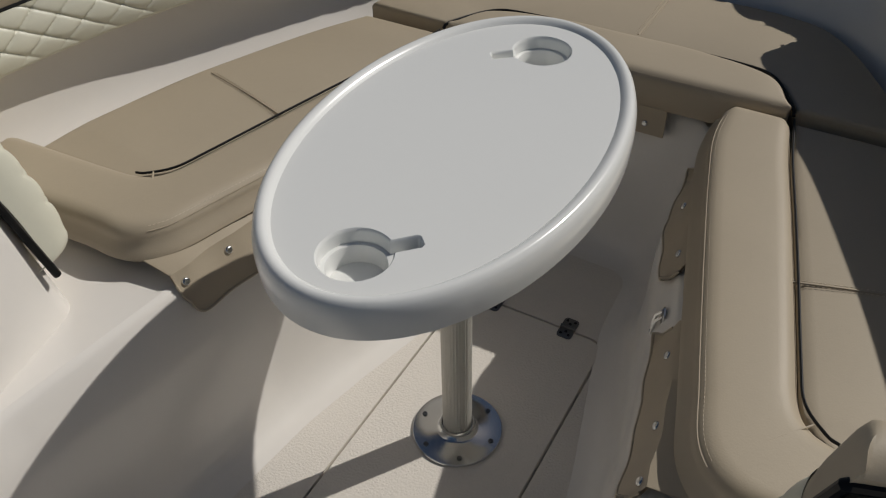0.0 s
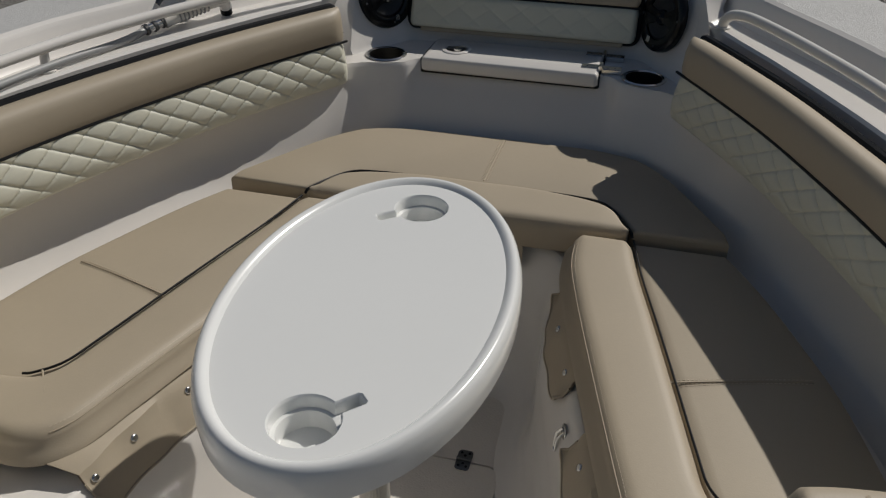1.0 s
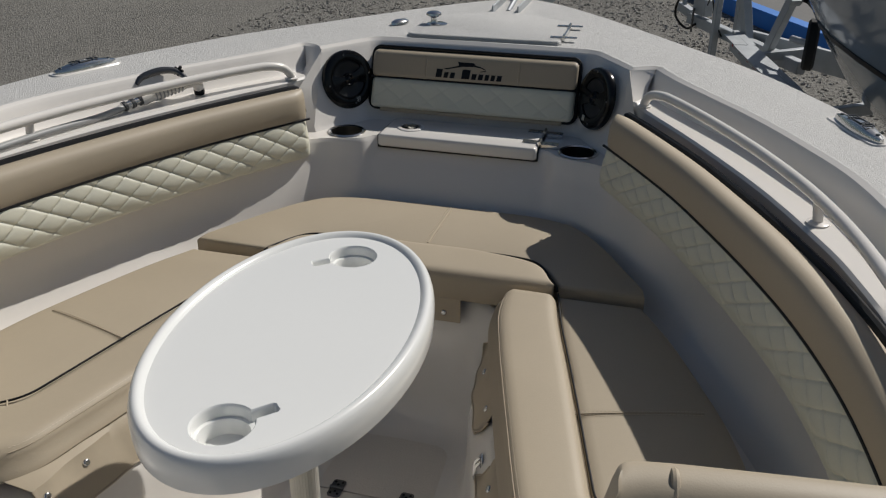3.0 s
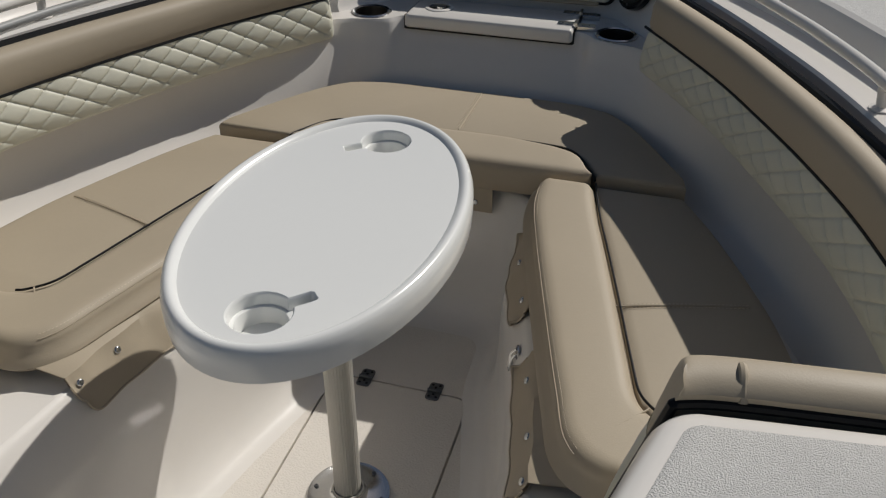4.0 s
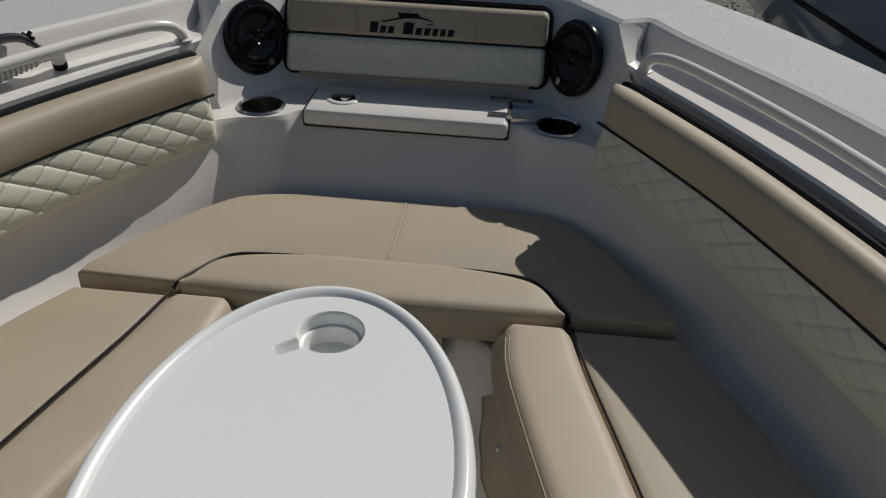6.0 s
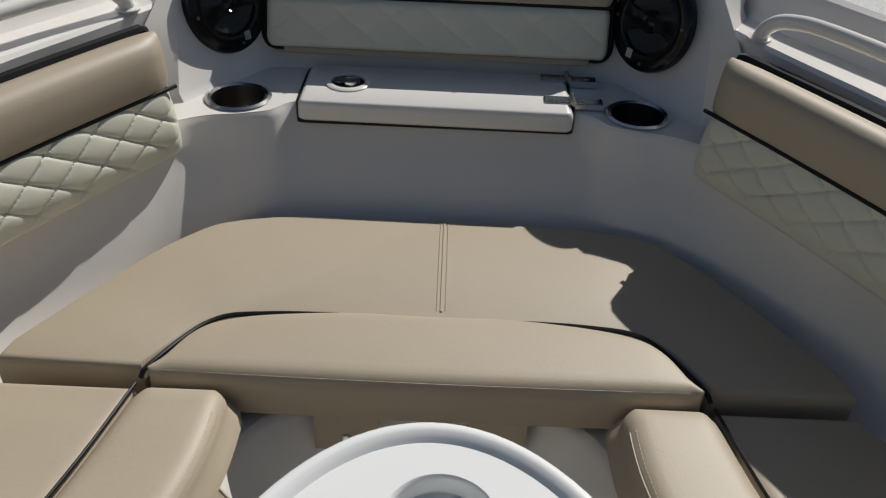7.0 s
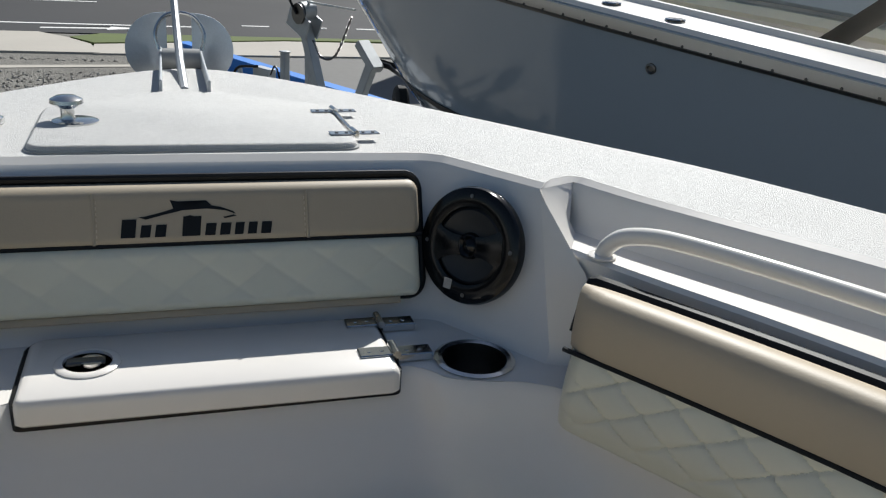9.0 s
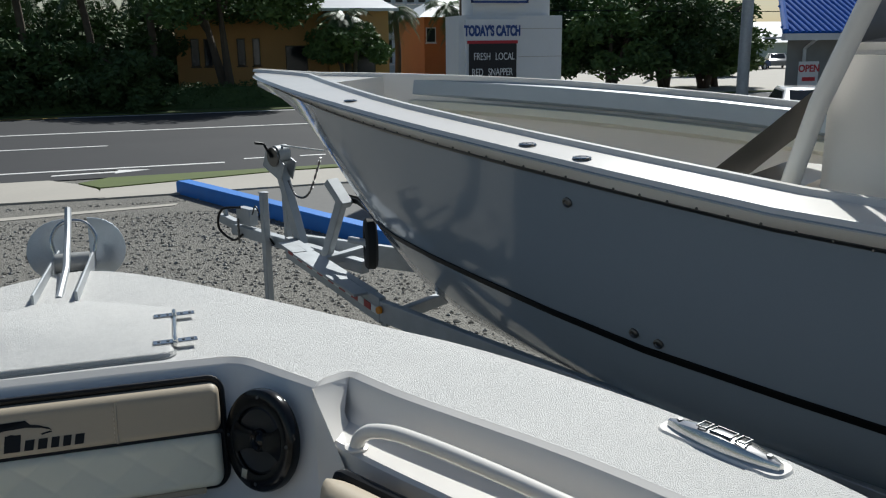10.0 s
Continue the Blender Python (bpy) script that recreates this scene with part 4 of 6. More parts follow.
def cleat(s):
    ob = thing("deck_cleat", "polished chrome pull-up mooring cleat recessed in the side deck", "cleat", "deck cleats")
    a, b = Vector((s * 0.968, 2.018, DECK + 0.003)), Vector((s * 1.033, 1.842, DECK + 0.003))
    ax = (b - a).normalized()
    nx = Vector((-ax.y, ax.x, 0))
    bm = bmesh.new()
    rows = []
    for k in range(17):
        t = k / 16
        w = 0.021 * (math.sin(math.pi * min(1, max(0.0, t * 0.94 + 0.03)))) ** 0.55
        h = 0.014 + 0.012 * math.sin(math.pi * t)
        c = a.lerp(b, t)
        rows.append([bm.verts.new(c + nx * w * u + Vector((0, 0, z))) for u, z in ((-1, 0.0), (-1, h * 0.55), (-0.75, h * 0.9), (-0.3, h), (0.3, h), (0.75, h * 0.9), (1, h * 0.55), (1, 0.0))])
    skin(bm, rows, closed=False)
    bm.faces.new(rows[0])
    bm.faces.new(rows[-1][::-1])
    body = part("horn", bm, STEEL, ob)
    for t0, t1 in ((0.30, 0.38), (0.42, 0.60), (0.64, 0.72)):
        pts = [a.lerp(b, t) + nx * w + Vector((0, 0, 0.0262)) for t, w in ((t0, -0.010), (t1, -0.010), (t1, 0.010), (t0, 0.010))]
        part("inlay", tube(pts, 0.0016, 6, closed=True), DARKSTEEL, body)
    for t in (0.10, 0.90):
        part("screw", lathe([(0.005, 0), (0.004, 0.003)], 12, m=Matrix.Translation(a.lerp(b, t) + Vector((0, 0, 0.017))), top=True), DARKSTEEL, body)
    part("recess", prism([p for p in rounded([((a - ax * 0.012 + nx * 0.028).x, (a - ax * 0.012 + nx * 0.028).y, 0.02), ((b + ax * 0.012 + nx * 0.028).x, (b + ax * 0.012 + nx * 0.028).y, 0.02), ((b + ax * 0.012 - nx * 0.028).x, (b + ax * 0.012 - nx * 0.028).y, 0.02), ((a - ax * 0.012 - nx * 0.028).x, (a - ax * 0.012 - nx * 0.028).y, 0.02)], 5)], [(0, DECK + 0.004), (0.003, DECK + 0.0075), (0.010, DECK + 0.0070)]), GEL, ob, "smooth moulded recess")


for s in (1, -1):
    cleat(s)
nav = thing("bow_light", "small chrome oval deck light", "light fitting")
bm = lathe([(0.02, 0.0), (0.019, 0.008), (0.012, 0.014), (0.002, 0.016)], 24, top=True)
bmesh.ops.transform(bm, matrix=pose(-0.335, 2.73, DECK + 0.012, 0, 0, 62) @ Matrix.Diagonal((2.0, 1, 1, 1)), verts=bm.verts)
part("cover", bm, STEEL, nav)

# anchor in its bow roller
anchor = thing("anchor", "galvanised steel anchor with two round flukes in a bow roller", "anchor", at=(-0.022, -0.11, -0.020))
for s in (1, -1):
    part("roller_cheek", box(s * 0.046 - 0.003, s * 0.046 + 0.003, 3.10, 3.56, DECK + 0.012, DECK + 0.062, 0.002), GALV, anchor)
    bm = bmesh.new()
    outline = [(0.03 + 0.098 * math.sin(math.pi * k / 14) ** 0.8, 0.084 * -math.cos(math.pi * k / 14)) for k in range(15)]
    front = [bm.verts.new((s * x, 3.60 - 0.35 * abs(x) + 0.10 * (z + 0.1), DECK + 0.055 + z)) for x, z in outline]
    rear = [bm.verts.new((s * x, 3.606 - 0.35 * abs(x) + 0.10 * (z + 0.1), DECK + 0.055 + z)) for x, z in outline]
    skin(bm, [front, rear])
    for f in (front, rear[::-1]):
        bm.faces.new(f)
    part("fluke", bm, BRIGHTGALV, anchor, "flat round galvanised fluke")
part("roller_plate", box(-0.044, 0.044, 3.10, 3.58, DECK + 0.010, DECK + 0.016, 0.002), GALV, anchor)
part("roller", tube([(-0.043, 3.47, DECK + 0.045), (0.043, 3.47, DECK + 0.045)], 0.026, 18), GREYPLASTIC, anchor, "grey rubber roller")
part("shank", tube([(0.0, 3.16, DECK + 0.03), (-0.004, 3.36, DECK + 0.055), (-0.008, 3.50, DECK + 0.13), (-0.01, 3.56, DECK + 0.175)], 0.009, 8), GALV, anchor)
part("hoop", tube(spline([(-0.05, 3.52, DECK + 0.06), (-0.056, 3.53, DECK + 0.10), (-0.035, 3.54, DECK + 0.135), (0.0, 3.54, DECK + 0.145), (0.035, 3.54, DECK + 0.135), (0.056, 3.53, DECK + 0.10), (0.05, 3.52, DECK + 0.06)], 6), 0.005, 8), STEEL, anchor)
part("chain", tube([(0.03, 3.12, DECK + 0.020), (0.0, 3.135, DECK + 0.026), (-0.03, 3.125, DECK + 0.021)], 0.008, 8), GALV, anchor)

# washdown hose and nozzle behind the port grab rail
hose = thing("washdown_nozzle", "white ribbed washdown hose nozzle with dark trigger resting in the niche", "hose nozzle")
part("hose", tube(spline([(-0.985, 1.05, LEDGE + 0.012), (-0.925, 1.32, LEDGE + 0.012), (-0.872, 1.55, LEDGE + 0.013), (-0.820, 1.72, 0.798), (-0.806, 1.815, 0.801)], 8), 0.009, 10), GREYPLASTIC, hose, "grey ribbed hose")
coupling = part("coupling", tube([(-0.808, 1.805, 0.801), (-0.787, 1.862, 0.807)], 0.0105, 14), STEEL, hose, "chrome hose coupling")
for k in range(3):
    c = Vector((-0.806, 1.811, 0.8015)).lerp(Vector((-0.789, 1.857, 0.806)), k / 2)
    d = Vector((0.021, 0.057, 0.013)).normalized() * 0.004
    part("collar", tube([c - d, c + d], 0.0135, 14), DARKSTEEL, coupling)
g0, g1 = Vector((-0.787, 1.862, 0.807)), Vector((-0.708, 1.968, 0.832))
body = part("grip", tube([g0, g0.lerp(g1, 0.12), g0.lerp(g1, 0.5), g1], lambda t: 0.0165 - 0.002 * t, 16), GEL, hose, "white ribbed grip")
d = (g1 - g0).normalized() * 0.0016
for k in range(8):
    c = g0.lerp(g1, 0.28 + 0.08 * k)
    part("grip_rib", tube([c - d, c + d], 0.0178, 16), GREYPLASTIC, body)
part("head", tube(spline([g1 - d, (-0.697, 1.985, 0.831), (-0.694, 1.997, 0.820), (-0.697, 2.004, 0.806)], 5), lambda t: 0.0155 - 0.001 * t, 14), GEL, hose)
part("nozzle_face", tube([(-0.6965, 2.003, 0.809), (-0.699, 2.010, 0.793)], 0.0150, 14), BLACK, hose, "dark rubber nozzle face")
trigger = part("trigger", tube(spline([(-0.818, 1.893, 0.838), (-0.812, 1.915, 0.853), (-0.785, 1.955, 0.862), (-0.752, 1.982, 0.858), (-0.712, 1.980, 0.838)], 6), lambda t: 0.006 + 0.004 * math.sin(math.pi * t), 12), DARKSTEEL, hose, "dark chromed trigger lever")
for k in range(5):
    w = Vector((math.cos(k * 1.2566), math.sin(k * 1.2566) * 0.6, math.sin(k * 1.2566) * 0.8)) * 0.015
    c = Vector((-0.743, 1.986, 0.858))
    part("knob_lobe", tube([c, c + w], lambda t: 0.006 - 0.002 * t, 8), BLACK, trigger)

# floor hatch hinges
for x in (-0.093, 0.083):
    hg = part("hinge", prism(rounded([(x - 0.017, 1.388, 0.008), (x + 0.017, 1.388, 0.008), (x + 0.017, 1.448, 0.008), (x - 0.017, 1.448, 0.008)], 4), [(0, 0.0015), (0, 0.0035), (0.0015, 0.0045)]), DARKSTEEL, hatch, "dark stainless butt hinge")
    part("barrel", tube([(x - 0.017, 1.418, 0.006), (x + 0.017, 1.418, 0.006)], 0.004, 10), DARKSTEEL, hg)
    for dx, dy in ((-0.009, -0.02), (0.009, -0.02), (-0.009, 0.02), (0.009, 0.02), (0, -0.012), (0, 0.012)):
        part("screw", lathe([(0.0036, 0), (0.003, 0.001)], 8, m=pose(x + dx, 1.418 + dy, 0.0045), top=True), BLACK, hg)

# ---- the yard and the street ----
GROUND = -1.05


def speckled(name, c1, c2, scale, rough=0.9, bump=0.6, distance=0.03, big=0.4):
    """Loose stones: cells of two tones over larger patches."""
    m = bpy.data.materials.new(name)
    m.use_nodes = True
    n, l = m.node_tree.nodes, m.node_tree.links
    b = n["Principled BSDF"]
    tc = n.new("ShaderNodeTexCoord")
    v = n.new("ShaderNodeTexVoronoi")
    v.inputs["Scale"].default_value = scale
    l.new(tc.outputs["Object"], v.inputs["Vector"])
    nz = n.new("ShaderNodeTexNoise")
    nz.inputs["Scale"].default_value, nz.inputs["Detail"].default_value = big, 6
    l.new(tc.outputs["Object"], nz.inputs["Vector"])
    bw = n.new("ShaderNodeRGBToBW")
    l.new(v.outputs["Color"], bw.inputs[0])
    add = n.new("ShaderNodeMath")
    add.operation = "MULTIPLY_ADD"
    l.new(nz.outputs["Fac"], add.inputs[0])
    add.inputs[1].default_value = 0.9
    l.new(bw.outputs[0], add.inputs[2])
    r = n.new("ShaderNodeValToRGB")
    r.color_ramp.elements[0].position, r.color_ramp.elements[1].position = 0.45, 1.35 / 1.4
    r.color_ramp.elements[0].color, r.color_ramp.elements[1].color = (*c1, 1), (*c2, 1)
    l.new(add.outputs[0], r.inputs[0])
    l.new(r.outputs[0], b.inputs["Base Color"])
    b.inputs["Roughness"].default_value = rough
    bp = n.new("ShaderNodeBump")
    bp.inputs["Strength"].default_value, bp.inputs["Distance"].default_value = bump, distance
    l.new(v.outputs["Distance"], bp.inputs["Height"])
    l.new(bp.outputs[0], b.inputs["Normal"])
    return m


GRAVEL = speckled("gravel", (0.085, 0.080, 0.070), (0.205, 0.194, 0.170), 45)
ASPHALT = material("asphalt", (0.025, 0.025, 0.027), 0.85, vary=0.2, vary_scale=0.35, bump=0.3, bump_scale=60, fine=0.1)
LOT = material("worn_asphalt", (0.16, 0.155, 0.145), 0.85, vary=0.2, vary_scale=0.5, bump=0.3, bump_scale=40, fine=0.1)
CONCRETE = material("concrete", (0.42, 0.39, 0.34), 0.85, vary=0.12, vary_scale=0.8, bump=0.2, bump_scale=50, fine=0.06)
PAINT = material("road_paint", (0.72, 0.71, 0.68), 0.7, vary=0.12, vary_scale=2)
YELLOW = material("yellow_paint", (0.55, 0.36, 0.07), 0.7, vary=0.15, vary_scale=2)
BLUE = material("blue_painted_concrete", (0.025, 0.19, 0.60), 0.6, vary=0.15, vary_scale=3, bump=0.2, bump_scale=40)
GRASS = material("grass", (0.10, 0.13, 0.035), 0.9, vary=0.3, vary_scale=2, fine=0.2)
LEAF = material("leaves", (0.105, 0.175, 0.045), 0.7, vary=0.4, vary_scale=0.6, fine=0.25)
HEDGE = material("hedge_leaves", (0.062, 0.108, 0.030), 0.75, vary=0.35, vary_scale=0.5, fine=0.25)
PALM = material("palm_leaves", (0.08, 0.125, 0.04), 0.5, vary=0.3, vary_scale=0.6, fine=0.2)
BARK = material("bark", (0.11, 0.085, 0.06), 0.9, vary=0.3, vary_scale=3, bump=0.6, bump_scale=8, fine=0.15, distance=0.02)
bm = bmesh.new()
bmesh.ops.create_grid(bm, x_segments=2, y_segments=2, size=1500)
bmesh.ops.translate(bm, verts=bm.verts, vec=(0, 0, GROUND))
tagged(part("ground", bm, GRAVEL), "grey gravel boat yard ground", "ground", kind="structure")


def slab(name, pts, z0, z1, mat, label, category, kind="structure"):
    ob = part(name, prism([Vector(p) for p in pts], [(0, z0), (0, z1)]), mat, smooth=False)
    return tagged(ob, label, category, kind=kind)


def loose_stones(count, seed):
    """Angular stones strewn over the gravel, joined in one mesh."""
    rng = random.Random(seed)
    verts, faces = [], []
    corners = [(1, 0, 0), (0, 1, 0), (-1, 0, 0), (0, -1, 0), (0, 0, 1), (0, 0, -1)]
    sides = [(0, 1, 4), (1, 2, 4), (2, 3, 4), (3, 0, 4), (1, 0, 5), (2, 1, 5), (3, 2, 5), (0, 3, 5)]
    while len(verts) < 6 * count:
        x, y = rng.uniform(-5.5, 4.2), 4.2 + 11.6 * rng.random() ** 0.8
        if x > 0.2 + (16.5 - y) * 0.46 or (x < 1.25 and y < 4.6) or (14.6 < y < 15.6 and x > -2.7):
            continue
        r, turn = 0.008 + 0.022 * rng.random() ** 2.5, rng.uniform(0, 6.28)
        base = len(verts)
        for a, b, c in corners:
            k = r * rng.uniform(0.7, 1.25)
            u, v = a * math.cos(turn) - b * math.sin(turn), a * math.sin(turn) + b * math.cos(turn)
            verts.append((x + u * k * 1.2, y + v * k, GROUND + 0.3 * r + c * k * 0.7))
        faces += [tuple(base + q for q in f) for f in sides]
    me = bpy.data.meshes.new("gravel_stones")
    me.from_pydata(verts, [], faces)
    m = bpy.data.materials.new("loose_stone")
    m.use_nodes = True
    n, l = m.node_tree.nodes, m.node_tree.links
    g, ramp = n.new("ShaderNodeNewGeometry"), n.new("ShaderNodeValToRGB")
    ramp.color_ramp.elements[0].color, ramp.color_ramp.elements[1].color = (0.15, 0.14, 0.122, 1), (0.42, 0.40, 0.365, 1)
    l.new(g.outputs["Random Per Island"], ramp.inputs[0])
    l.new(ramp.outputs[0], n["Principled BSDF"].inputs["Base Color"])
    n["Principled BSDF"].inputs["Roughness"].default_value = 0.85
    me.materials.append(m)
    return tagged(new("gravel_stones", me), "loose pale and dark grey gravel stones on the ground", "gravel", kind="stuff")


loose_stones(15000, 3)


def along(x0, x1, y0, y1):
    """Corners of a strip that runs with the road, which turns a little from the x axis."""
    return [(x, y + 0.05 * x) for x, y in ((x0, y0), (x1, y0), (x1, y1), (x0, y1))]


slab("road", along(-400, 400, 18.95, 36.6), GROUND - 0.1, GROUND + 0.02, ASPHALT, "grey asphalt road with white lane lines", "road")
slab("far_verge", along(-400, 400, 36.6, 400), GROUND - 0.1, GROUND + 0.06, GRASS, "grass beyond the road", "ground")
slab("pavement", ((-60, 15.2), (-1.1, 16.35), (-1.3, 17.35), (-1.75, 18.15), (-2.3, 18.80), (-60, 15.90)), GROUND - 0.1, GROUND + 0.035, CONCRETE, "pale concrete pavement apron", "pavement")
slab("far_lot", along(15, 120, 37.4, 78), GROUND - 0.05, GROUND + 0.07, CONCRETE, "pale concrete parking lot across the road", "pavement")
slab("grass_verge", ((-1.70, 18.10), (-1.25, 17.40), (2.2, 18.45), (8, 18.95), (8, 19.2), (-1.2, 18.70)), GROUND - 0.05, GROUND + 0.05, GRASS, "strip of grass along the road", "grass")
slab("pavement", ((-1.2, 16.3), (14, 17.3), (14, 18.9), (2.2, 18.44), (-1.25, 17.38)), GROUND - 0.1, GROUND + 0.03, CONCRETE, "sandy concrete footway", "pavement")
slab("side_lot", ((0.45, 16.35), (3.85, 8.9), (40, 4), (60, 17.0)), GROUND - 0.1, GROUND + 0.012, LOT, "worn grey asphalt parking lot", "pavement")
slab("marking", ((-2.5, 14.80), (0.05, 15.25), (0.10, 15.45), (-2.5, 15.05)), GROUND - 0.02, GROUND + 0.01, CONCRETE, "pale concrete strip", "trim")
for y0, y1, x0, x1, mat in ((20.25, 20.40, -60, 1.1, PAINT), (29.25, 29.45, -200, 200, PAINT), (36.0, 36.2, -200, -4.2, YELLOW), (36.0, 36.2, -4.2, 200, PAINT)):
    slab("lane_line", along(x0, x1, y0, y1), GROUND, GROUND + 0.026, mat, "painted line on the road", "trim")
for k in range(-5, 7):
    slab("lane_dash", along(-4.7 + 12.2 * k, -1.68 + 12.2 * k, 25.0, 25.15), GROUND, GROUND + 0.028, PAINT, "painted dash on the road", "trim")
for k in range(14):
    slab("lane_dash", along(1.55 + 1.3 * k, 2.15 + 1.3 * k, 20.70, 20.84), GROUND, GROUND + 0.028, PAINT, "short painted dash on the road", "trim")
slab("turn_arrow", ((-2.35, 19.42), (-1.15, 19.58), (-1.15, 19.42), (-0.45, 19.80), (-1.10, 19.95), (-1.12, 19.78), (-2.35, 19.58)), GROUND, GROUND + 0.026, PAINT, "white turn arrow on the road", "trim")
bm = prism([Vector(p) for p in ((0.08, 16.50), (3.52, 9.05), (3.74, 9.13), (0.32, 16.60))], [(0.0, GROUND - 0.02), (0.0, GROUND + 0.20), (0.02, GROUND + 0.23)])
tagged(part("kerb", bm, BLUE), "low blue painted concrete kerb wall", "kerb", kind="structure")

# ---- the neighbouring boat ----
NAVY = material("grey_blue_gelcoat", (0.285, 0.340, 0.405), 0.12, vary=0.04, vary_scale=1.5, coat=0.6, fine=0.01)
PALEGREY = material("pale_grey_vinyl", (0.34, 0.39, 0.43), 0.45, vary=0.05, vary_scale=5)
CANVAS = material("dark_canvas", (0.07, 0.068, 0.062), 0.8, vary=0.15, vary_scale=6, bump=0.2, bump_scale=90)
GLASS = material("tinted_screen", (0.02, 0.022, 0.025), 0.08, coat=0.3)
N_YAW = 27.5
n_aft = Vector((math.sin(radians(N_YAW)), -math.cos(radians(N_YAW)), 0))
n_port = Vector((-math.cos(radians(N_YAW)), -math.sin(radians(N_YAW)), 0))


def nb(sx, w, z):
    """A place of the neighbour: metres aft of its stem, metres to port, height; it leans a little to port."""
    p = Vector((0.975, 9.223, 0)) + (n_aft * sx + n_port * w) * 0.935
    return Vector((p.x, p.y, z - 0.057 * w))


def nb_blunt(sx):
    return 0.085 * (1 - math.exp(-max(0, sx) / 0.12))


def nb_half(sx):
    return 1.30 * (1 - (1 - min(1, max(0, sx) / 6.07)) ** 2.1) + nb_blunt(sx)


def nb_sheer(sx):
    t = min(sx, 6.5)
    return 1.193 - 0.021 * t - 0.0054 * t * t


def nb_keel(sx):
    table_ = ((0.0, 1.093), (0.45, 0.983), (0.9, 0.813), (1.5, 0.383), (1.85, 0.073), (2.35, -0.267), (2.8, -0.487), (3.4, -0.587), (4.5, -0.627), (12, -0.647))
    for (a, za), (b, zb) in zip(table_, table_[1:]):
        if sx <= b:
            return za + (zb - za) * (sx - a) / (b - a)
    return -0.647


other = thing("neighbour_boat", "grey-blue centre console boat with white deck on a trailer", "boat")
stations = [0.02, 0.1, 0.25, 0.45, 0.7, 1.0, 1.3, 1.6, 1.9, 2.3, 2.7, 3.2, 3.8, 4.5, 5.2, 6.0, 7.0, 8.0, 9.0]


def nb_side(sx, lam):
    zk, zs = nb_keel(sx), nb_sheer(sx)
    p = max(0.28, 0.86 - 0.115 * sx)
    return (nb_half(sx) - nb_blunt(sx)) * lam ** p + nb_blunt(sx) * lam ** 7, zk + (zs - zk) * lam


for s in (1, -1):
    rows = [[nb(sx, s * nb_side(sx, lam)[0], nb_side(sx, lam)[1]) for lam in (0.0, 0.05, 0.12, 0.2, 0.3, 0.4, 0.5, 0.6, 0.7, 0.8, 0.9, 0.97, 1.0)] for sx in stations]
    part("hull_side", loft(rows), NAVY, other, "glossy grey-blue hull side")
    for lam0, lam1, out, mat, nm in ((0.955, 0.992, 0.012, GEL, "rub_band"), (0.945, 0.957, 0.020, DARKSTEEL, "rub_rail")):
        rows = []
        for sx in stations:
            (h0, z0), (h1, z1) = nb_side(sx, lam0), nb_side(sx, lam1)
            rows.append([nb(sx, s * h0, z0), nb(sx, s * (h0 + out), z0 + 0.004), nb(sx, s * (h1 + out), z1), nb(sx, s * h1, z1 + 0.004)])
        part(nm, loft(rows), mat, other)
    rows = []
    for sx in stations[6:]:
        zt = 0.243 - 0.045 * sx
        zk, zs = nb_keel(sx), nb_sheer(sx)
        pts = []
        for dz_, out in ((-0.026, 0.001), (-0.022, 0.012), (0.018, 0.012), (0.022, 0.001)):
            lam = max(0.01, (zt + dz_ - zk) / (zs - zk))
            pts.append(nb(sx, s * (nb_side(sx, lam)[0] + out), zt + dz_))
        rows.append(pts)
    part("boot_stripe", loft(rows), BLACK, other, "dark boot stripe")
    # deck strip, raised coaming lip and inner wall
    rows = []
    for sx in stations:
        h, z = nb_half(sx), nb_sheer(sx)
        wide = min(h * 0.96, 0.30 + 0.22 * max(0, 1 - sx / 3))
        hi = max(0.0, h - wide)
        rows.append([nb(sx, s * h, z), nb(sx, s * (h - min(0.015, h * 0.1)), z + 0.02), nb(sx, s * (h - min(0.035, h * 0.2)), z + 0.022), nb(sx, s * (hi + min(0.07, wide * 0.4)), z + 0.029), nb(sx, s * (hi + 0.05), z + 0.031), nb(sx, s * (hi + 0.035), z + 0.055), nb(sx, s * hi, z + 0.055), nb(sx, s * max(0, hi - 0.01), z + 0.03), nb(sx, s * max(0, hi - 0.02), z - 0.50 * min(1, max(0, (sx - 1.55) / 0.06)) + 0.02)])
    part("side_deck", loft(rows), GEL, other, "white side deck with raised lip")
    rows = []
    for sx in stations[8:]:
        h, z = nb_half(sx) - 0.32, nb_sheer(sx)
        rows.append([nb(sx, s * h, z + 0.02), nb(sx, s * (h - 0.07), z + 0.01), nb(sx, s * (h - 0.09), z - 0.10), nb(sx, s * (h - 0.03), z - 0.13)])
    part("coaming_bolster", loft(rows), PALEGREY, other, "pale grey vinyl bolster")
    rows = []
    for sx in stations[8:-3]:
        h, z = nb_half(sx) - 0.36, nb_sheer(sx)
        rows.append([nb(sx, s * h, z - 0.15), nb(sx, s * (h - 0.10), z - 0.15), nb(sx, s * (h - 0.13), z - 0.20), nb(sx, s * (h - 0.05), z - 0.24)])
    part("toe_bolster", loft(rows), CREAM, other, "white padded bolster")
rows = [[nb(sx, w * max(0.02, nb_half(sx) - 0.33), nb_sheer(sx) - 0.48) for w in (-1, -0.5, 0, 0.5, 1)] for sx in stations[7:]]
part("cockpit_floor", loft(rows), GEL, other)
rows = [[nb(1.62, w * 0.34, nb_sheer(1.6) + 0.03 - 0.26 * k) for w in (-1, -0.5, 0, 0.5, 1)] for k in range(3)]
part("bow_bulkhead", loft(rows), GEL, other)
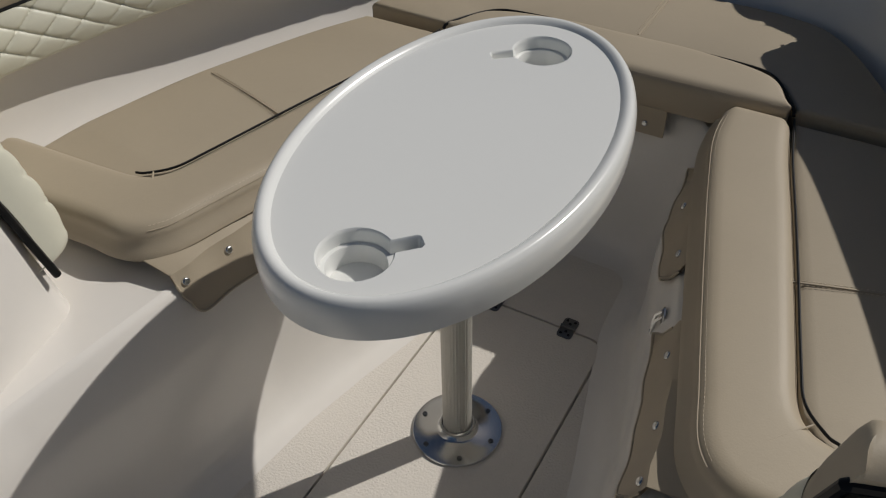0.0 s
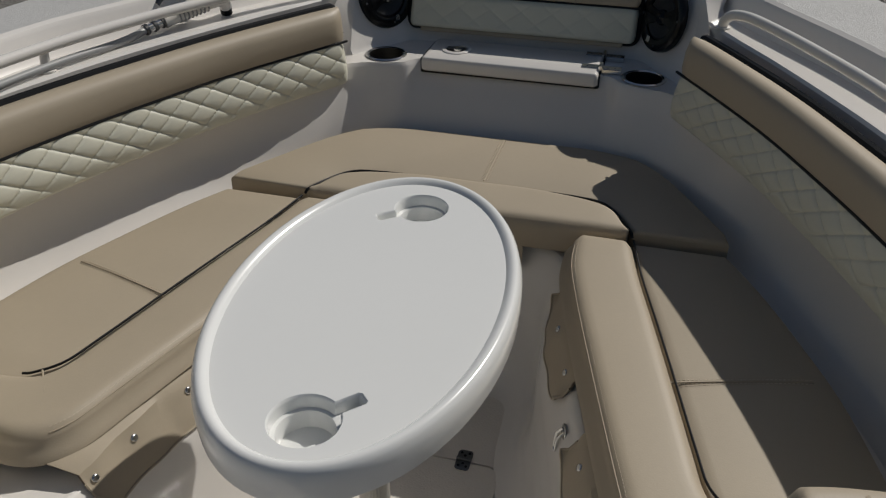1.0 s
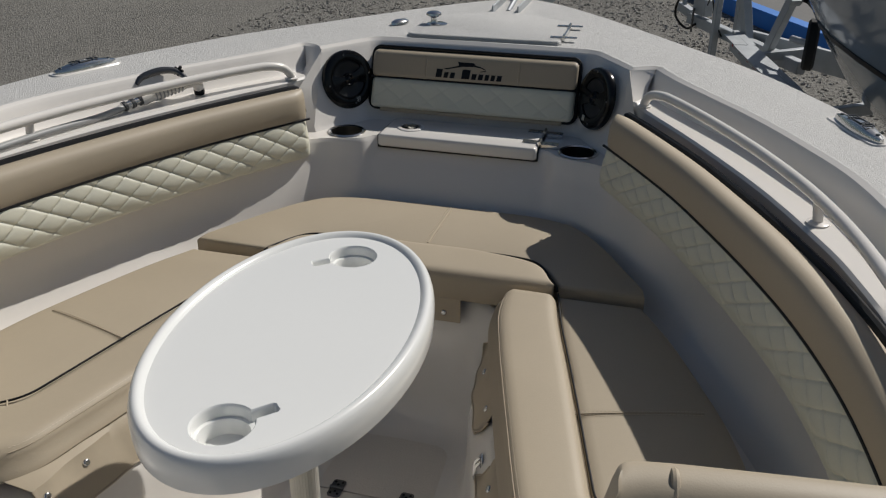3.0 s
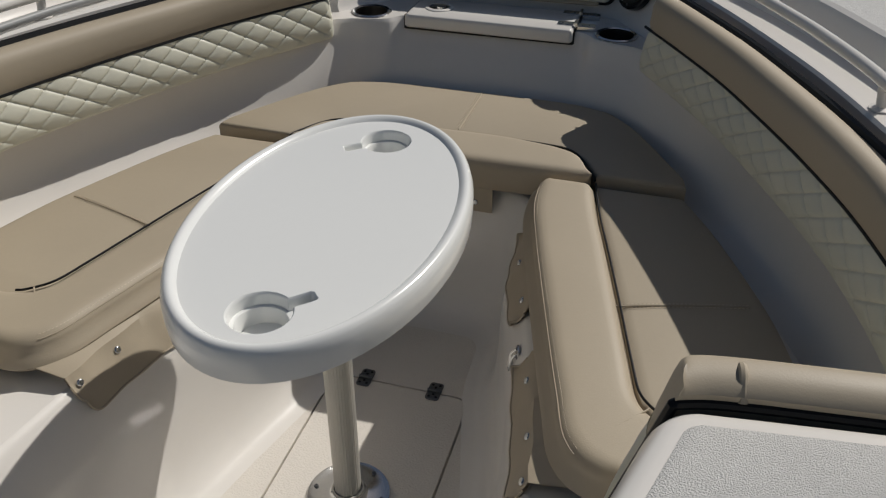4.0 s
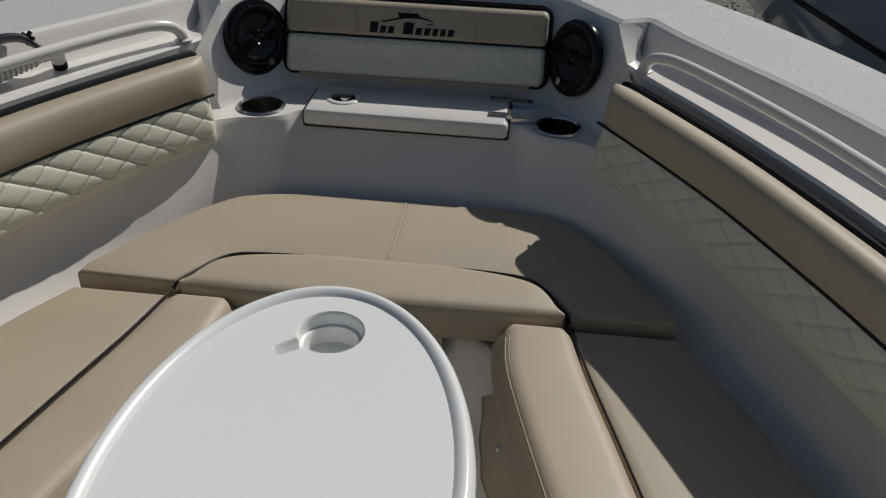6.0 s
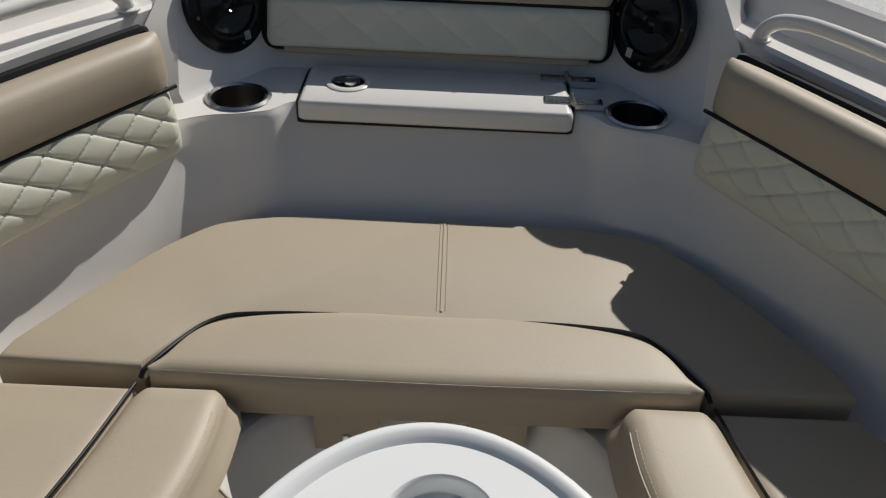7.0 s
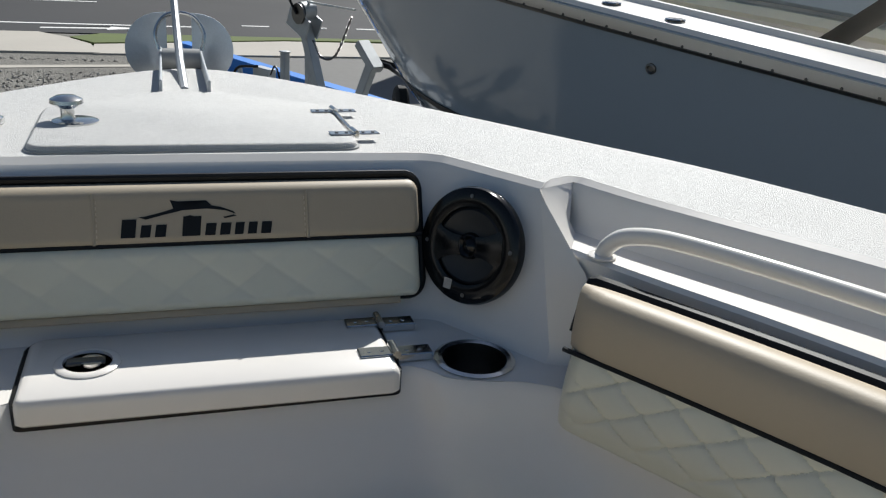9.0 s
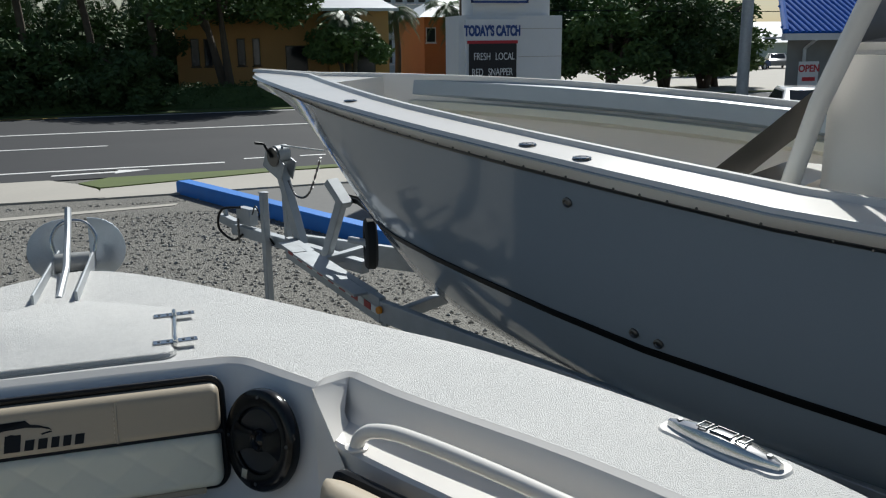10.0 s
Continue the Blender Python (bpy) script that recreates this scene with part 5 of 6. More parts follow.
rows = [[nb(sx, w * max(0.02, nb_half(sx) - 0.20), nb_sheer(sx) + 0.026) for w in (-1, -0.5, 0, 0.5, 1)] for sx in (0.3, 0.45, 0.7, 1.0, 1.3, 1.62)]
part("foredeck", loft(rows), GEL, other, "white foredeck")
# pop-up cleats and fittings on the near deck
for sx, w in ((4.55, 0.11), (4.95, 0.09), (2.6, 0.12)):
    c = nb(sx, nb_half(sx) - w, nb_sheer(sx) + 0.028)
    part("deck_fitting", lathe([(0.046, 0), (0.043, 0.006), (0.034, 0.007), (0.032, 0.003), (0.020, 0.004), (0.016, 0.008)], 24, m=Matrix.Translation(c), top=True), STEEL, other)
for sx, lam in ((4.85, 0.87), (5.15, 0.46), (5.3, 0.45)):
    h, z = nb_side(sx, lam)
    c = nb(sx, h + 0.004, z)
    part("through_hull", lathe([(0.026, -0.01), (0.026, 0.006), (0.018, 0.010), (0.013, 0.003)], 18, m=Matrix.Translation(c) @ (n_port + Vector((0, 0, -0.25))).to_track_quat("Z", "Y").to_matrix().to_4x4(), top=True), DARKSTEEL, other)
for k in range(46):
    sx = 1.0 + 0.15 * k
    h, z = nb_side(sx, 0.962)
    part("rail_screw", lathe([(0.007, 0), (0.005, 0.004)], 8, m=Matrix.Translation(nb(sx, h + 0.0125, z)) @ n_port.to_track_quat("Z", "Y").to_matrix().to_4x4(), top=True), DARKSTEEL, other)


def nb_block(name, outline, z0, z1, mat, label="", r=0.02):
    bm = bmesh.new()
    lo, hi = [bm.verts.new(nb(a, w, z0)) for a, w in outline], [bm.verts.new(nb(a, w, z1)) for a, w in outline]
    skin(bm, [lo, hi])
    bm.faces.new(hi)
    bm.faces.new(lo[::-1])
    bmesh.ops.bevel(bm, geom=[e for e in bm.edges], offset=r, segments=3, affect="EDGES")
    return part(name, bm, mat, other, label)


nb_block("console", ((5.80, -0.45), (5.80, 0.45), (7.1, 0.52), (7.1, -0.52)), 0.30, 1.45, GEL, "white moulded console", 0.05)
nb_block("console_seat", ((5.25, -0.40), (5.25, 0.40), (5.7, 0.42), (5.7, -0.42)), 0.30, 0.75, GEL, "white forward seat", 0.04)
bm = bmesh.new()
rows = [[bm.verts.new(nb(a, w, z)) for w in (-0.46, -0.2, 0.2, 0.46)] for a, z in ((5.88, 1.44), (6.25, 2.08), (6.27, 2.07), (5.91, 1.43))]
skin(bm, rows, closed=False)
part("windscreen", bm, GLASS, other, "dark tinted windscreen")
for s in (1, -1):
    part("hardtop_leg", tube([nb(5.58, s * 0.56, 0.35), nb(5.84, s * 0.60, 1.20), nb(6.30, s * 0.66, 2.25), nb(6.42, s * 0.68, 2.55)], 0.045, 12), GEL, other, "white hardtop leg")
    part("hardtop_leg", tube([nb(7.1, s * 0.60, 0.35), nb(7.05, s * 0.66, 2.55)], 0.045, 12), GEL, other)
nb_block("hardtop", ((5.6, -1.0), (5.6, 1.0), (8.1, 1.05), (8.1, -1.05)), 2.53, 2.63, GEL, "white hardtop", 0.03)
bm = bmesh.new()
rows = [[bm.verts.new(nb(a, w, z)) for a, z in ((4.98, 0.60), (5.24, 0.82), (5.54, 1.06), (5.78, 1.26))] for w in (0.48, 0.42, 0.0, -0.42)]
skin(bm, rows, closed=False)
part("canvas_cover", bm, CANVAS, other, "dark grey canvas seat cover")

# ---- its trailer ----
REFLECT = material("red_reflector", (0.35, 0.02, 0.02), 0.4)
AMBER = material("amber_lens", (0.75, 0.28, 0.02), 0.3)
TYRE = material("tyre_rubber", (0.02, 0.02, 0.02), 0.8)
trailer = thing("boat_trailer", "galvanised steel boat trailer with winch stand and reflective tape", "trailer")


def bar(name, a, b, w, h, mat, parent, label=""):
    """A rectangular tube from a to b."""
    a, b = Vector(a), Vector(b)
    t = (b - a).normalized()
    up = Vector((0, 0, 1)) if abs(t.z) < 0.95 else n_aft
    side = t.cross(up).normalized()
    up = side.cross(t)
    bm = bmesh.new()
    rings = [[bm.verts.new(p + side * x + up * y) for x, y in ((-w / 2, -h / 2), (w / 2, -h / 2), (w / 2, h / 2), (-w / 2, h / 2))] for p in (a, b)]
    skin(bm, rings)
    bm.faces.new(rings[0][::-1])
    bm.faces.new(rings[1])
    bmesh.ops.bevel(bm, geom=list(bm.edges), offset=min(w, h) * 0.08, segments=1, affect="EDGES")
    return part(name, bm, mat, parent, label)


for s in (1, -1):
    bar("side_rail", nb(0.50, s * 0.06, -0.38), nb(2.6, s * 0.62, -0.42), 0.06, 0.20, GALV, trailer)
    bar("side_rail", nb(2.6, s * 0.62, -0.42), nb(9.0, s * 0.80, -0.62), 0.06, 0.16, GALV, trailer)
    for k in range(8):
        q = lambda t: nb(t, s * (0.098 + 0.2667 * (t - 0.5)), -0.385 - 0.019 * (t - 0.5))
        a = 0.58 + 0.25 * k
        bar("red_tape", q(a), q(a + 0.12), 0.005, 0.055, REFLECT, trailer, "red reflective tape")
        bar("white_tape", q(a + 0.13), q(a + 0.24), 0.005, 0.055, PAINT, trailer, "white reflective tape")
    part("side_lamp", lathe([(0.03, 0), (0.026, 0.02)], 16, m=Matrix.Translation(nb(2.62, s * 0.665, -0.40)) @ n_port.to_track_quat("Z", "Y").to_matrix().to_4x4(), top=True), AMBER, trailer, "amber marker lamp")
T0 = 0.74
bar("tongue", nb(-1.35 + T0, 0, -0.36), nb(0.9 + T0, 0, -0.40), 0.09, 0.11, GALV, trailer)
bar("coupler", nb(-1.62 + T0, 0, -0.28), nb(-1.30 + T0, 0, -0.32), 0.08, 0.09, GALV, trailer)
bar("coupler_latch", nb(-1.55 + T0, 0, -0.18), nb(-1.50 + T0, 0, -0.30), 0.03, 0.05, GALV, trailer)
bar("brake_box", nb(-1.22 + T0, 0.0, -0.20), nb(-0.95 + T0, 0.0, -0.20), 0.10, 0.17, GALV, trailer, "galvanised brake actuator box")
part("safety_cable", tube(spline([nb(-1.1 + T0, 0.07, -0.10), nb(-1.35 + T0, 0.15, -0.14), nb(-1.45 + T0, 0.14, -0.34), nb(-1.25 + T0, 0.09, -0.45), nb(-1.10 + T0, 0.06, -0.38)], 6), 0.013, 8), BLACK, trailer, "black safety cable")
part("plug_lead", tube(spline([nb(-0.9 + T0, 0.05, -0.15), nb(-0.75 + T0, 0.09, -0.05), nb(-0.62 + T0, 0.09, -0.25), nb(-0.5 + T0, 0.06, -0.40)], 6), 0.009, 6), BLACK, trailer)
for k in range(9):
    part("chain_link", tube([nb(-1.15 + T0, 0.075, -0.22 - 0.028 * k), nb(-1.15 + T0, 0.075, -0.25 - 0.028 * k)], 0.010 if k % 2 else 0.014, 6), DARKSTEEL, trailer)
bar("jack_post", nb(0.16, 0.10, -1.02), nb(0.16, 0.10, 0.10), 0.065, 0.065, GALV, trailer, "square jack post")
bar("jack_cap", nb(0.16, 0.10, 0.10), nb(0.16, 0.10, 0.115), 0.08, 0.08, GALV, trailer)
bar("winch_post", nb(0.66, 0, -0.36), nb(0.34, 0, 0.36), 0.09, 0.09, GALV, trailer, "leaning winch post")
bar("winch_brace", nb(0.42, 0, -0.34), nb(0.40, 0, 0.20), 0.055, 0.055, GALV, trailer)
for w in (-0.07, 0.07):
    bar("winch_cheek", nb(0.18, w, 0.44), nb(0.48, w, 0.32), 0.012, 0.18, GALV, trailer)
part("winch_drum", tube([nb(0.36, -0.065, 0.48), nb(0.36, 0.065, 0.48)], 0.08, 20), GALV, trailer)
part("winch_gear", tube([nb(0.36, 0.085, 0.46), nb(0.36, 0.10, 0.46)], 0.09, 24), DARKSTEEL, trailer)
part("winch_handle", tube([nb(0.36, 0.11, 0.46), nb(0.27, 0.13, 0.58), nb(0.25, 0.22, 0.60)], 0.013, 8), BLACK, trailer, "black winch handle")
part("winch_strap", tube([nb(0.38, 0, 0.555), nb(1.10, 0.02, 0.56)], 0.010, 6), PAINT, trailer, "white winch strap")
rope = spline([nb(0.50, 0.02, 0.24), nb(0.66, 0.04, 0.12), nb(0.88, 0.05, 0.17), nb(1.08, 0.04, 0.50)], 12)
for k in range(len(rope) - 1):
    d = (rope[k + 1] - rope[k])
    part("chain_link", tube([rope[k] - d * 0.1, rope[k] + d * 1.1], 0.007 if k % 2 else 0.011, 6), DARKSTEEL, trailer)
bar("bow_stop_arm", nb(1.18, 0.10, -0.36), nb(1.42, 0.06, 0.20), 0.08, 0.08, GALV, trailer)
bar("bow_stop", nb(1.30, 0.10, 0.33), nb(1.52, 0.10, 0.14), 0.12, 0.07, GALV, trailer)
bar("step_plate", nb(0.66, 0.16, -0.285), nb(1.05, 0.26, -0.295), 0.20, 0.010, GALV, trailer, "tread plate step")
bar("fender", nb(1.1, 0.30, -0.29), nb(2.4, 0.62, -0.33), 0.20, 0.02, GALV, trailer, "flat galvanised fender")
bar("cross_member", nb(1.35, -0.35, -0.34), nb(1.35, 0.34, -0.34), 0.07, 0.08, GALV, trailer)
bar("cross_member", nb(2.6, -0.62, -0.50), nb(2.6, 0.62, -0.50), 0.07, 0.09, GALV, trailer)
wc = nb(1.78, 0.05, -0.16)
wm = Matrix.Translation(wc) @ (n_port + n_aft * -0.7).to_track_quat("Z", "Y").to_matrix().to_4x4()
spare = part("guide_wheel", lathe([(0.10, -0.05), (0.19, -0.05), (0.215, -0.03), (0.215, 0.03), (0.19, 0.05), (0.12, 0.05), (0.11, 0.03)], 32, m=wm), TYRE, trailer, "black guide wheel")
part("wheel_hub", lathe([(0.115, 0.035), (0.09, 0.02), (0.05, 0.04), (0.02, 0.045)], 24, m=wm, top=True), GALV, spare)
part("wheel_axle", tube([wc + n_port * 0.02 + n_aft * -0.25, wc], 0.03, 10), GALV, trailer)
for sx in (6.2, 7.1):
    for s in (1, -1):
        wm = Matrix.Translation(nb(sx, s * 1.05, -0.70)) @ (n_port * s).to_track_quat("Z", "Y").to_matrix().to_4x4()
        wh = part("wheel", lathe([(0.17, -0.10), (0.30, -0.10), (0.335, -0.06), (0.335, 0.06), (0.30, 0.10), (0.20, 0.10), (0.19, 0.05)], 32, m=wm), TYRE, trailer)
        part("wheel_rim", lathe([(0.195, 0.07), (0.17, 0.03), (0.10, 0.05), (0.06, 0.06), (0.02, 0.06)], 28, m=wm, top=True), GALV, wh)
bar("axle", nb(6.2, -1.0, -0.70), nb(6.2, 1.0, -0.70), 0.07, 0.07, GALV, trailer)
bar("axle", nb(7.1, -1.0, -0.70), nb(7.1, 1.0, -0.70), 0.07, 0.07, GALV, trailer)

# ---- hedges, trees and palms across the road ----
def leaves(bm, rng, centre, radii, n, size, flat=0.6):
    """Leaf blades spread through the outer part of an uneven ball."""
    for _ in range(n):
        d = Vector((rng.gauss(0, 1), rng.gauss(0, 1), rng.gauss(0, 1))).normalized()
        r = rng.uniform(0.35, 1.05) ** 0.6
        p = Vector((centre[0] + d.x * radii[0] * r, centre[1] + d.y * radii[1] * r, centre[2] + d.z * radii[2] * r))
        a = Vector((rng.uniform(-1, 1), rng.uniform(-1, 1), rng.uniform(-flat, flat))).normalized() * size * rng.uniform(0.6, 1.3)
        b = a.cross(Vector((rng.uniform(-1, 1), rng.uniform(-1, 1), rng.uniform(-1, 1)))).normalized() * size * 0.4
        q = [bm.verts.new(p + v) for v in (-a * 0.5, b * 0.5, a * 0.5, -b * 0.5)]
        bm.faces.new(q)


def broad_tree(name, x, y, height, spread, seed, clumps=26, per=150, size=0.30, mat=None, low=0.38, label="", stem=0.2):
    rng = random.Random(seed)
    ob = thing(name, label or "leafy broad green tree with branching brown trunk", "tree", "street trees")
    bm = bmesh.new()
    fork = GROUND + height * low
    for k in range(3):
        a = rng.uniform(0, 6.28)
        base = Vector((x + 0.12 * math.cos(a), y + 0.12 * math.sin(a), GROUND))
        tip = Vector((x + spread * 0.35 * math.cos(a), y + spread * 0.35 * math.sin(a), GROUND + height * 0.72))
        tube(spline([base, (base + tip) / 2 + Vector((0, 0, -0.1 * height)) * 0.3, tip], 4), lambda t: stem * (1 - 0.7 * t), 8, bm)
        for q in range(3):
            b = a + rng.uniform(-1.2, 1.2)
            e = tip + Vector((math.cos(b), math.sin(b), 0.5)) * spread * 0.4
            s0 = base.lerp(tip, rng.uniform(0.5, 0.9))
            tube([s0, s0.lerp(e, 0.5) + Vector((0, 0, 0.15)), e], lambda t: stem * 0.35 * (1 - 0.7 * t), 6, bm)
    part("trunk", bm, BARK, ob)
    bm = bmesh.new()
    for k in range(clumps):
        a, r = rng.uniform(0, 6.28), spread * math.sqrt(rng.uniform(0.02, 1))
        z = fork + (GROUND + height - fork) * rng.uniform(0.12, 0.95) * (1 - 0.35 * (r / spread) ** 2)
        w = spread * rng.uniform(0.22, 0.38)
        leaves(bm, rng, (x + r * math.cos(a), y + r * math.sin(a), z), (w, w, w * 0.7), per, size)
    part("crown", bm, mat or LEAF, ob)
    return ob


def palm(x, y, height, seed, fronds=30, long=1.30):
    rng = random.Random(seed)
    ob = thing("palm_tree", "tall palm tree with a ragged crown of fronds", "palm", "palms")
    part("trunk", tube(spline([(x, y, GROUND), (x + 0.1, y, GROUND + height * 0.5), (x + rng.uniform(-0.3, 0.3), y, GROUND + height)], 5), lambda t: 0.19 - 0.05 * t, 10), BARK, ob)
    bm = bmesh.new()
    top = Vector((x, y, GROUND + height))
    for k in range(fronds):
        a, up = rng.uniform(0, 6.28), rng.uniform(-0.7, 0.9)
        d = Vector((math.cos(a), math.sin(a), 0))
        mid = [top + d * long * t + Vector((0, 0, up * long * t - 0.75 * long * t * t)) for t in (0.0, 0.25, 0.5, 0.75, 1.0)]
        side = Vector((-d.y, d.x, 0))
        for p, q in zip(mid[1:], mid[2:]):
            for j in range(5):
                c = p.lerp(q, j / 5)
                for s in (1, -1):
                    tip = c + side * s * long * 0.26 + (q - p) * 0.5 + Vector((0, 0, -0.16 * long))
                    w = (q - p).normalized() * 0.035
                    bm.faces.new([bm.verts.new(v) for v in (c - w, tip, c + w)])
        tube(mid, lambda t: 0.025 * (1 - 0.7 * t), 4, bm)
    part("crown", bm, PALM, ob)


rng = random.Random(5)
hedge = thing("hedge", "long clipped dark green hedge along the far side of the road", "hedge")
bm = bmesh.new()
for k in range(5200):
    x = -33 + 41.0 * rng.random()
    top = -0.02 + 0.06 * math.sin(x * 0.7) + 0.04 * math.sin(x * 2.3)
    leaves(bm, rng, (x, 38.3 + 0.05 * x + rng.uniform(-0.45, 0.5), GROUND + rng.random() ** 0.7 * (top - GROUND)), (0.18, 0.18, 0.13), 5, 0.16)
part("foliage", bm, HEDGE, hedge)
core = prism([Vector(p) for p in along(-33, 8, 38.05, 38.7)], [(0, GROUND), (0, -0.18), (0.05, -0.12)])
part("inner_wood", core, HEDGE, hedge)

broad_tree("street_tree", 2.51, 40.4, 6.92, 3.54, 11, clumps=64, per=230, size=0.34, low=0.54, stem=0.24)
for k, (x, y, h, w) in enumerate(((-9.98, 39.33, 3.13, 2.38), (-7.04, 38.78, 3.44, 2.1), (-3.82, 38.78, 3.22, 1.95), (-1.43, 38.23, 2.56, 1.65), (-12.48, 40.14, 4.58, 2.66), (-5.13, 42.24, 4.63, 2.46), (-16.09, 40.67, 4.78, 2.94), (-8.87, 43.25, 5.44, 3.15), (-2.07, 43.25, 4.44, 2.29), (-13.04, 44.25, 6.03, 3.55), (-16.6, 46.19, 6.95, 3.48), (-10.24, 47.13, 6.89, 3.44), (-5.42, 47.13, 6.54, 3.1), (-0.59, 48.05, 5.8, 2.73))):
    broad_tree("bush", x, y, h, w, 40 + k, clumps=44, per=170, size=0.36, mat=HEDGE, low=0.02, label="dense dark green shrub behind the hedge", stem=0.08)
for k, (x, y, h) in enumerate(((-8.59, 40.67, 5.44), (-5.83, 40.14, 5.76), (-3.3, 40.67, 5.29), (-0.8, 41.2, 5.56), (-11.25, 41.2, 5.12), (7.93, 41.72, 3.93), (11.96, 48.05, 4.5), (16.17, 48.96, 4.26), (14.83, 47.59, 4.66), (36.66, 58.25, 3.66), (38.63, 58.61, 3.15))):
    palm(x, y, h, 70 + k)
broad_tree("street_tree", 8.1, 41.46, 3.79, 1.9, 21, clumps=30, per=170, size=0.30, low=0.45, stem=0.16)
for k, (x, y, h, w) in enumerate(((22.15, 42.24, 5.35, 2.89), (25.17, 41.72, 5.82, 3.05), (27.94, 42.24, 5.5, 2.89), (19.59, 44.25, 5.82, 2.55), (29.45, 43.25, 4.44, 2.01), (38.37, 57.14, 3.7, 2.16))):
    broad_tree("street_tree", x, y, h, w, 90 + k, clumps=54, per=190, size=0.38, mat=HEDGE if k % 2 else LEAF, low=0.12, label="dense dark green roadside tree")

# ---- buildings ----
def stand(ob, k):
    """Sets a thing laid out further off at its true distance and size, on the ground."""
    ob.location, ob.scale = (0.29 * (1 - k), 0.97 * (1 - k), GROUND * (1 - k)), (k, k, k)
    return ob


OCHRE = material("ochre_stucco", (0.64, 0.36, 0.14), 0.85, vary=0.1, vary_scale=0.6, bump=0.15, bump_scale=30)
ORANGE = material("orange_stucco", (0.55, 0.19, 0.07), 0.85, vary=0.1, vary_scale=0.6)
METALROOF = material("white_metal_roof", (0.66, 0.68, 0.70), 0.4, vary=0.05, vary_scale=1)
DARKGLASS = material("dark_window_glass", (0.02, 0.024, 0.028), 0.1)
WHITEPAINT = material("white_paint", (0.74, 0.745, 0.74), 0.5, vary=0.05, vary_scale=2, bump=0.08, bump_scale=20)
BLUETILE = material("blue_glazed_tile", (0.025, 0.12, 0.47), 0.22, vary=0.15, vary_scale=3, coat=0.3)
STONE = material("grey_stone_wall", (0.30, 0.30, 0.29), 0.85, vary=0.2, vary_scale=2, bump=0.3, bump_scale=12)
PALEBLUE = material("pale_blue_wall", (0.42, 0.50, 0.58), 0.7, vary=0.06, vary_scale=0.3)
CHALK = material("chalkboard", (0.014, 0.014, 0.016), 0.6)
RED = material("red_lettering", (0.50, 0.03, 0.04), 0.6)
LETTERBLUE = material("blue_lettering", (0.03, 0.07, 0.24), 0.6)


def plain_box(name, x0, x1, y0, y1, z0, z1, mat, parent, label=""):
    return part(name, prism([Vector(p) for p in ((x0, y0), (x1, y0), (x1, y1), (x0, y1))], [(0, z0), (0, z1)]), mat, parent, label, smooth=False)


def wall_opening(parent, name, x, w, z0, z1, y, frame_mat, door=False):
    """A window or door set in a front wall: reveal, frame, pane and sill."""
    ob = plain_box(name, x - w / 2, x + w / 2, y - 0.06, y + 0.02, z0, z1, frame_mat, parent)
    plain_box("pane", x - w / 2 + 0.07, x + w / 2 - 0.07, y - 0.075, y - 0.05, z0 + 0.07, z1 - 0.07, DARKGLASS, ob)
    if not door:
        plain_box("sill", x - w / 2 - 0.08, x + w / 2 + 0.08, y - 0.16, y, z0 - 0.08, z0 - 0.005, frame_mat, ob)


h1 = stand(thing("ochre_house", "ochre stucco building with a white metal roof", "building"), 0.713)
plain_box("wall", 0.2, 10.2, 61.0, 70, GROUND, 5.0, OCHRE, h1)
plain_box("wing", 10.2, 14.4, 60.0, 70, GROUND, 5.0, OCHRE, h1)
bm = bmesh.new()
lo = [bm.verts.new(p) for p in ((-0.4, 59.4, 5.0), (15.0, 59.4, 5.0), (15.0, 70.5, 5.0), (-0.4, 70.5, 5.0))]
hi = [bm.verts.new(p) for p in ((2.5, 64.5, 7.0), (12.5, 64.5, 7.0), (12.5, 65.5, 7.0), (2.5, 65.5, 7.0))]
skin(bm, [lo, hi])
bm.faces.new(hi)
part("roof", bm, METALROOF, h1, "white metal hip roof", smooth=False)
plain_box("fascia", -0.4, 15.0, 59.38, 59.5, 4.82, 5.02, WHITEPAINT, h1)
for x, w, z0, z1, d in ((1.4, 0.55, 1.3, 3.1, False), (2.25, 0.55, 1.3, 3.1, False), (4.4, 0.55, 1.3, 3.1, False), (5.4, 0.5, 1.3, 3.1, False), (8.1, 1.5, GROUND, 2.6, True)):
    wall_opening(h1, "door" if d else "window", x, w, z0, z1, 61.0, BARK, d)
wall_opening(h1, "door", 12.7, 1.4, GROUND, 2.4, 60.0, BARK, True)
h2 = stand(thing("orange_house", "orange stucco house with white trimmed windows", "building"), 0.666)
plain_box("wall", 21.2, 30.0, 75, 84, GROUND, 5.2, ORANGE, h2)
bm = bmesh.new()
lo = [bm.verts.new(p) for p in ((20.6, 74.4, 5.2), (30.6, 74.4, 5.2), (30.6, 84.6, 5.2), (20.6, 84.6, 5.2))]
hi = [bm.verts.new(p) for p in ((24, 79, 7.2), (27, 79, 7.2), (27, 80, 7.2), (24, 80, 7.2))]
skin(bm, [lo, hi])
bm.faces.new(hi)
part("roof", bm, METALROOF, h2, smooth=False)
wall_opening(h2, "window", 21.8, 0.9, 3.0, 4.3, 75.0, WHITEPAINT)
wall_opening(h2, "window", 24.6, 1.1, 1.2, 2.9, 75.0, WHITEPAINT)
plain_box("ledge", 24.0, 26.5, 74.6, 75.0, 1.55, 1.75, WHITEPAINT, h2)
flats = stand(thing("apartment_block", "pale blue apartment block far down the street", "building"), 0.447)
plain_box("wall", 41, 56, 180, 195, GROUND, 17, PALEBLUE, flats)
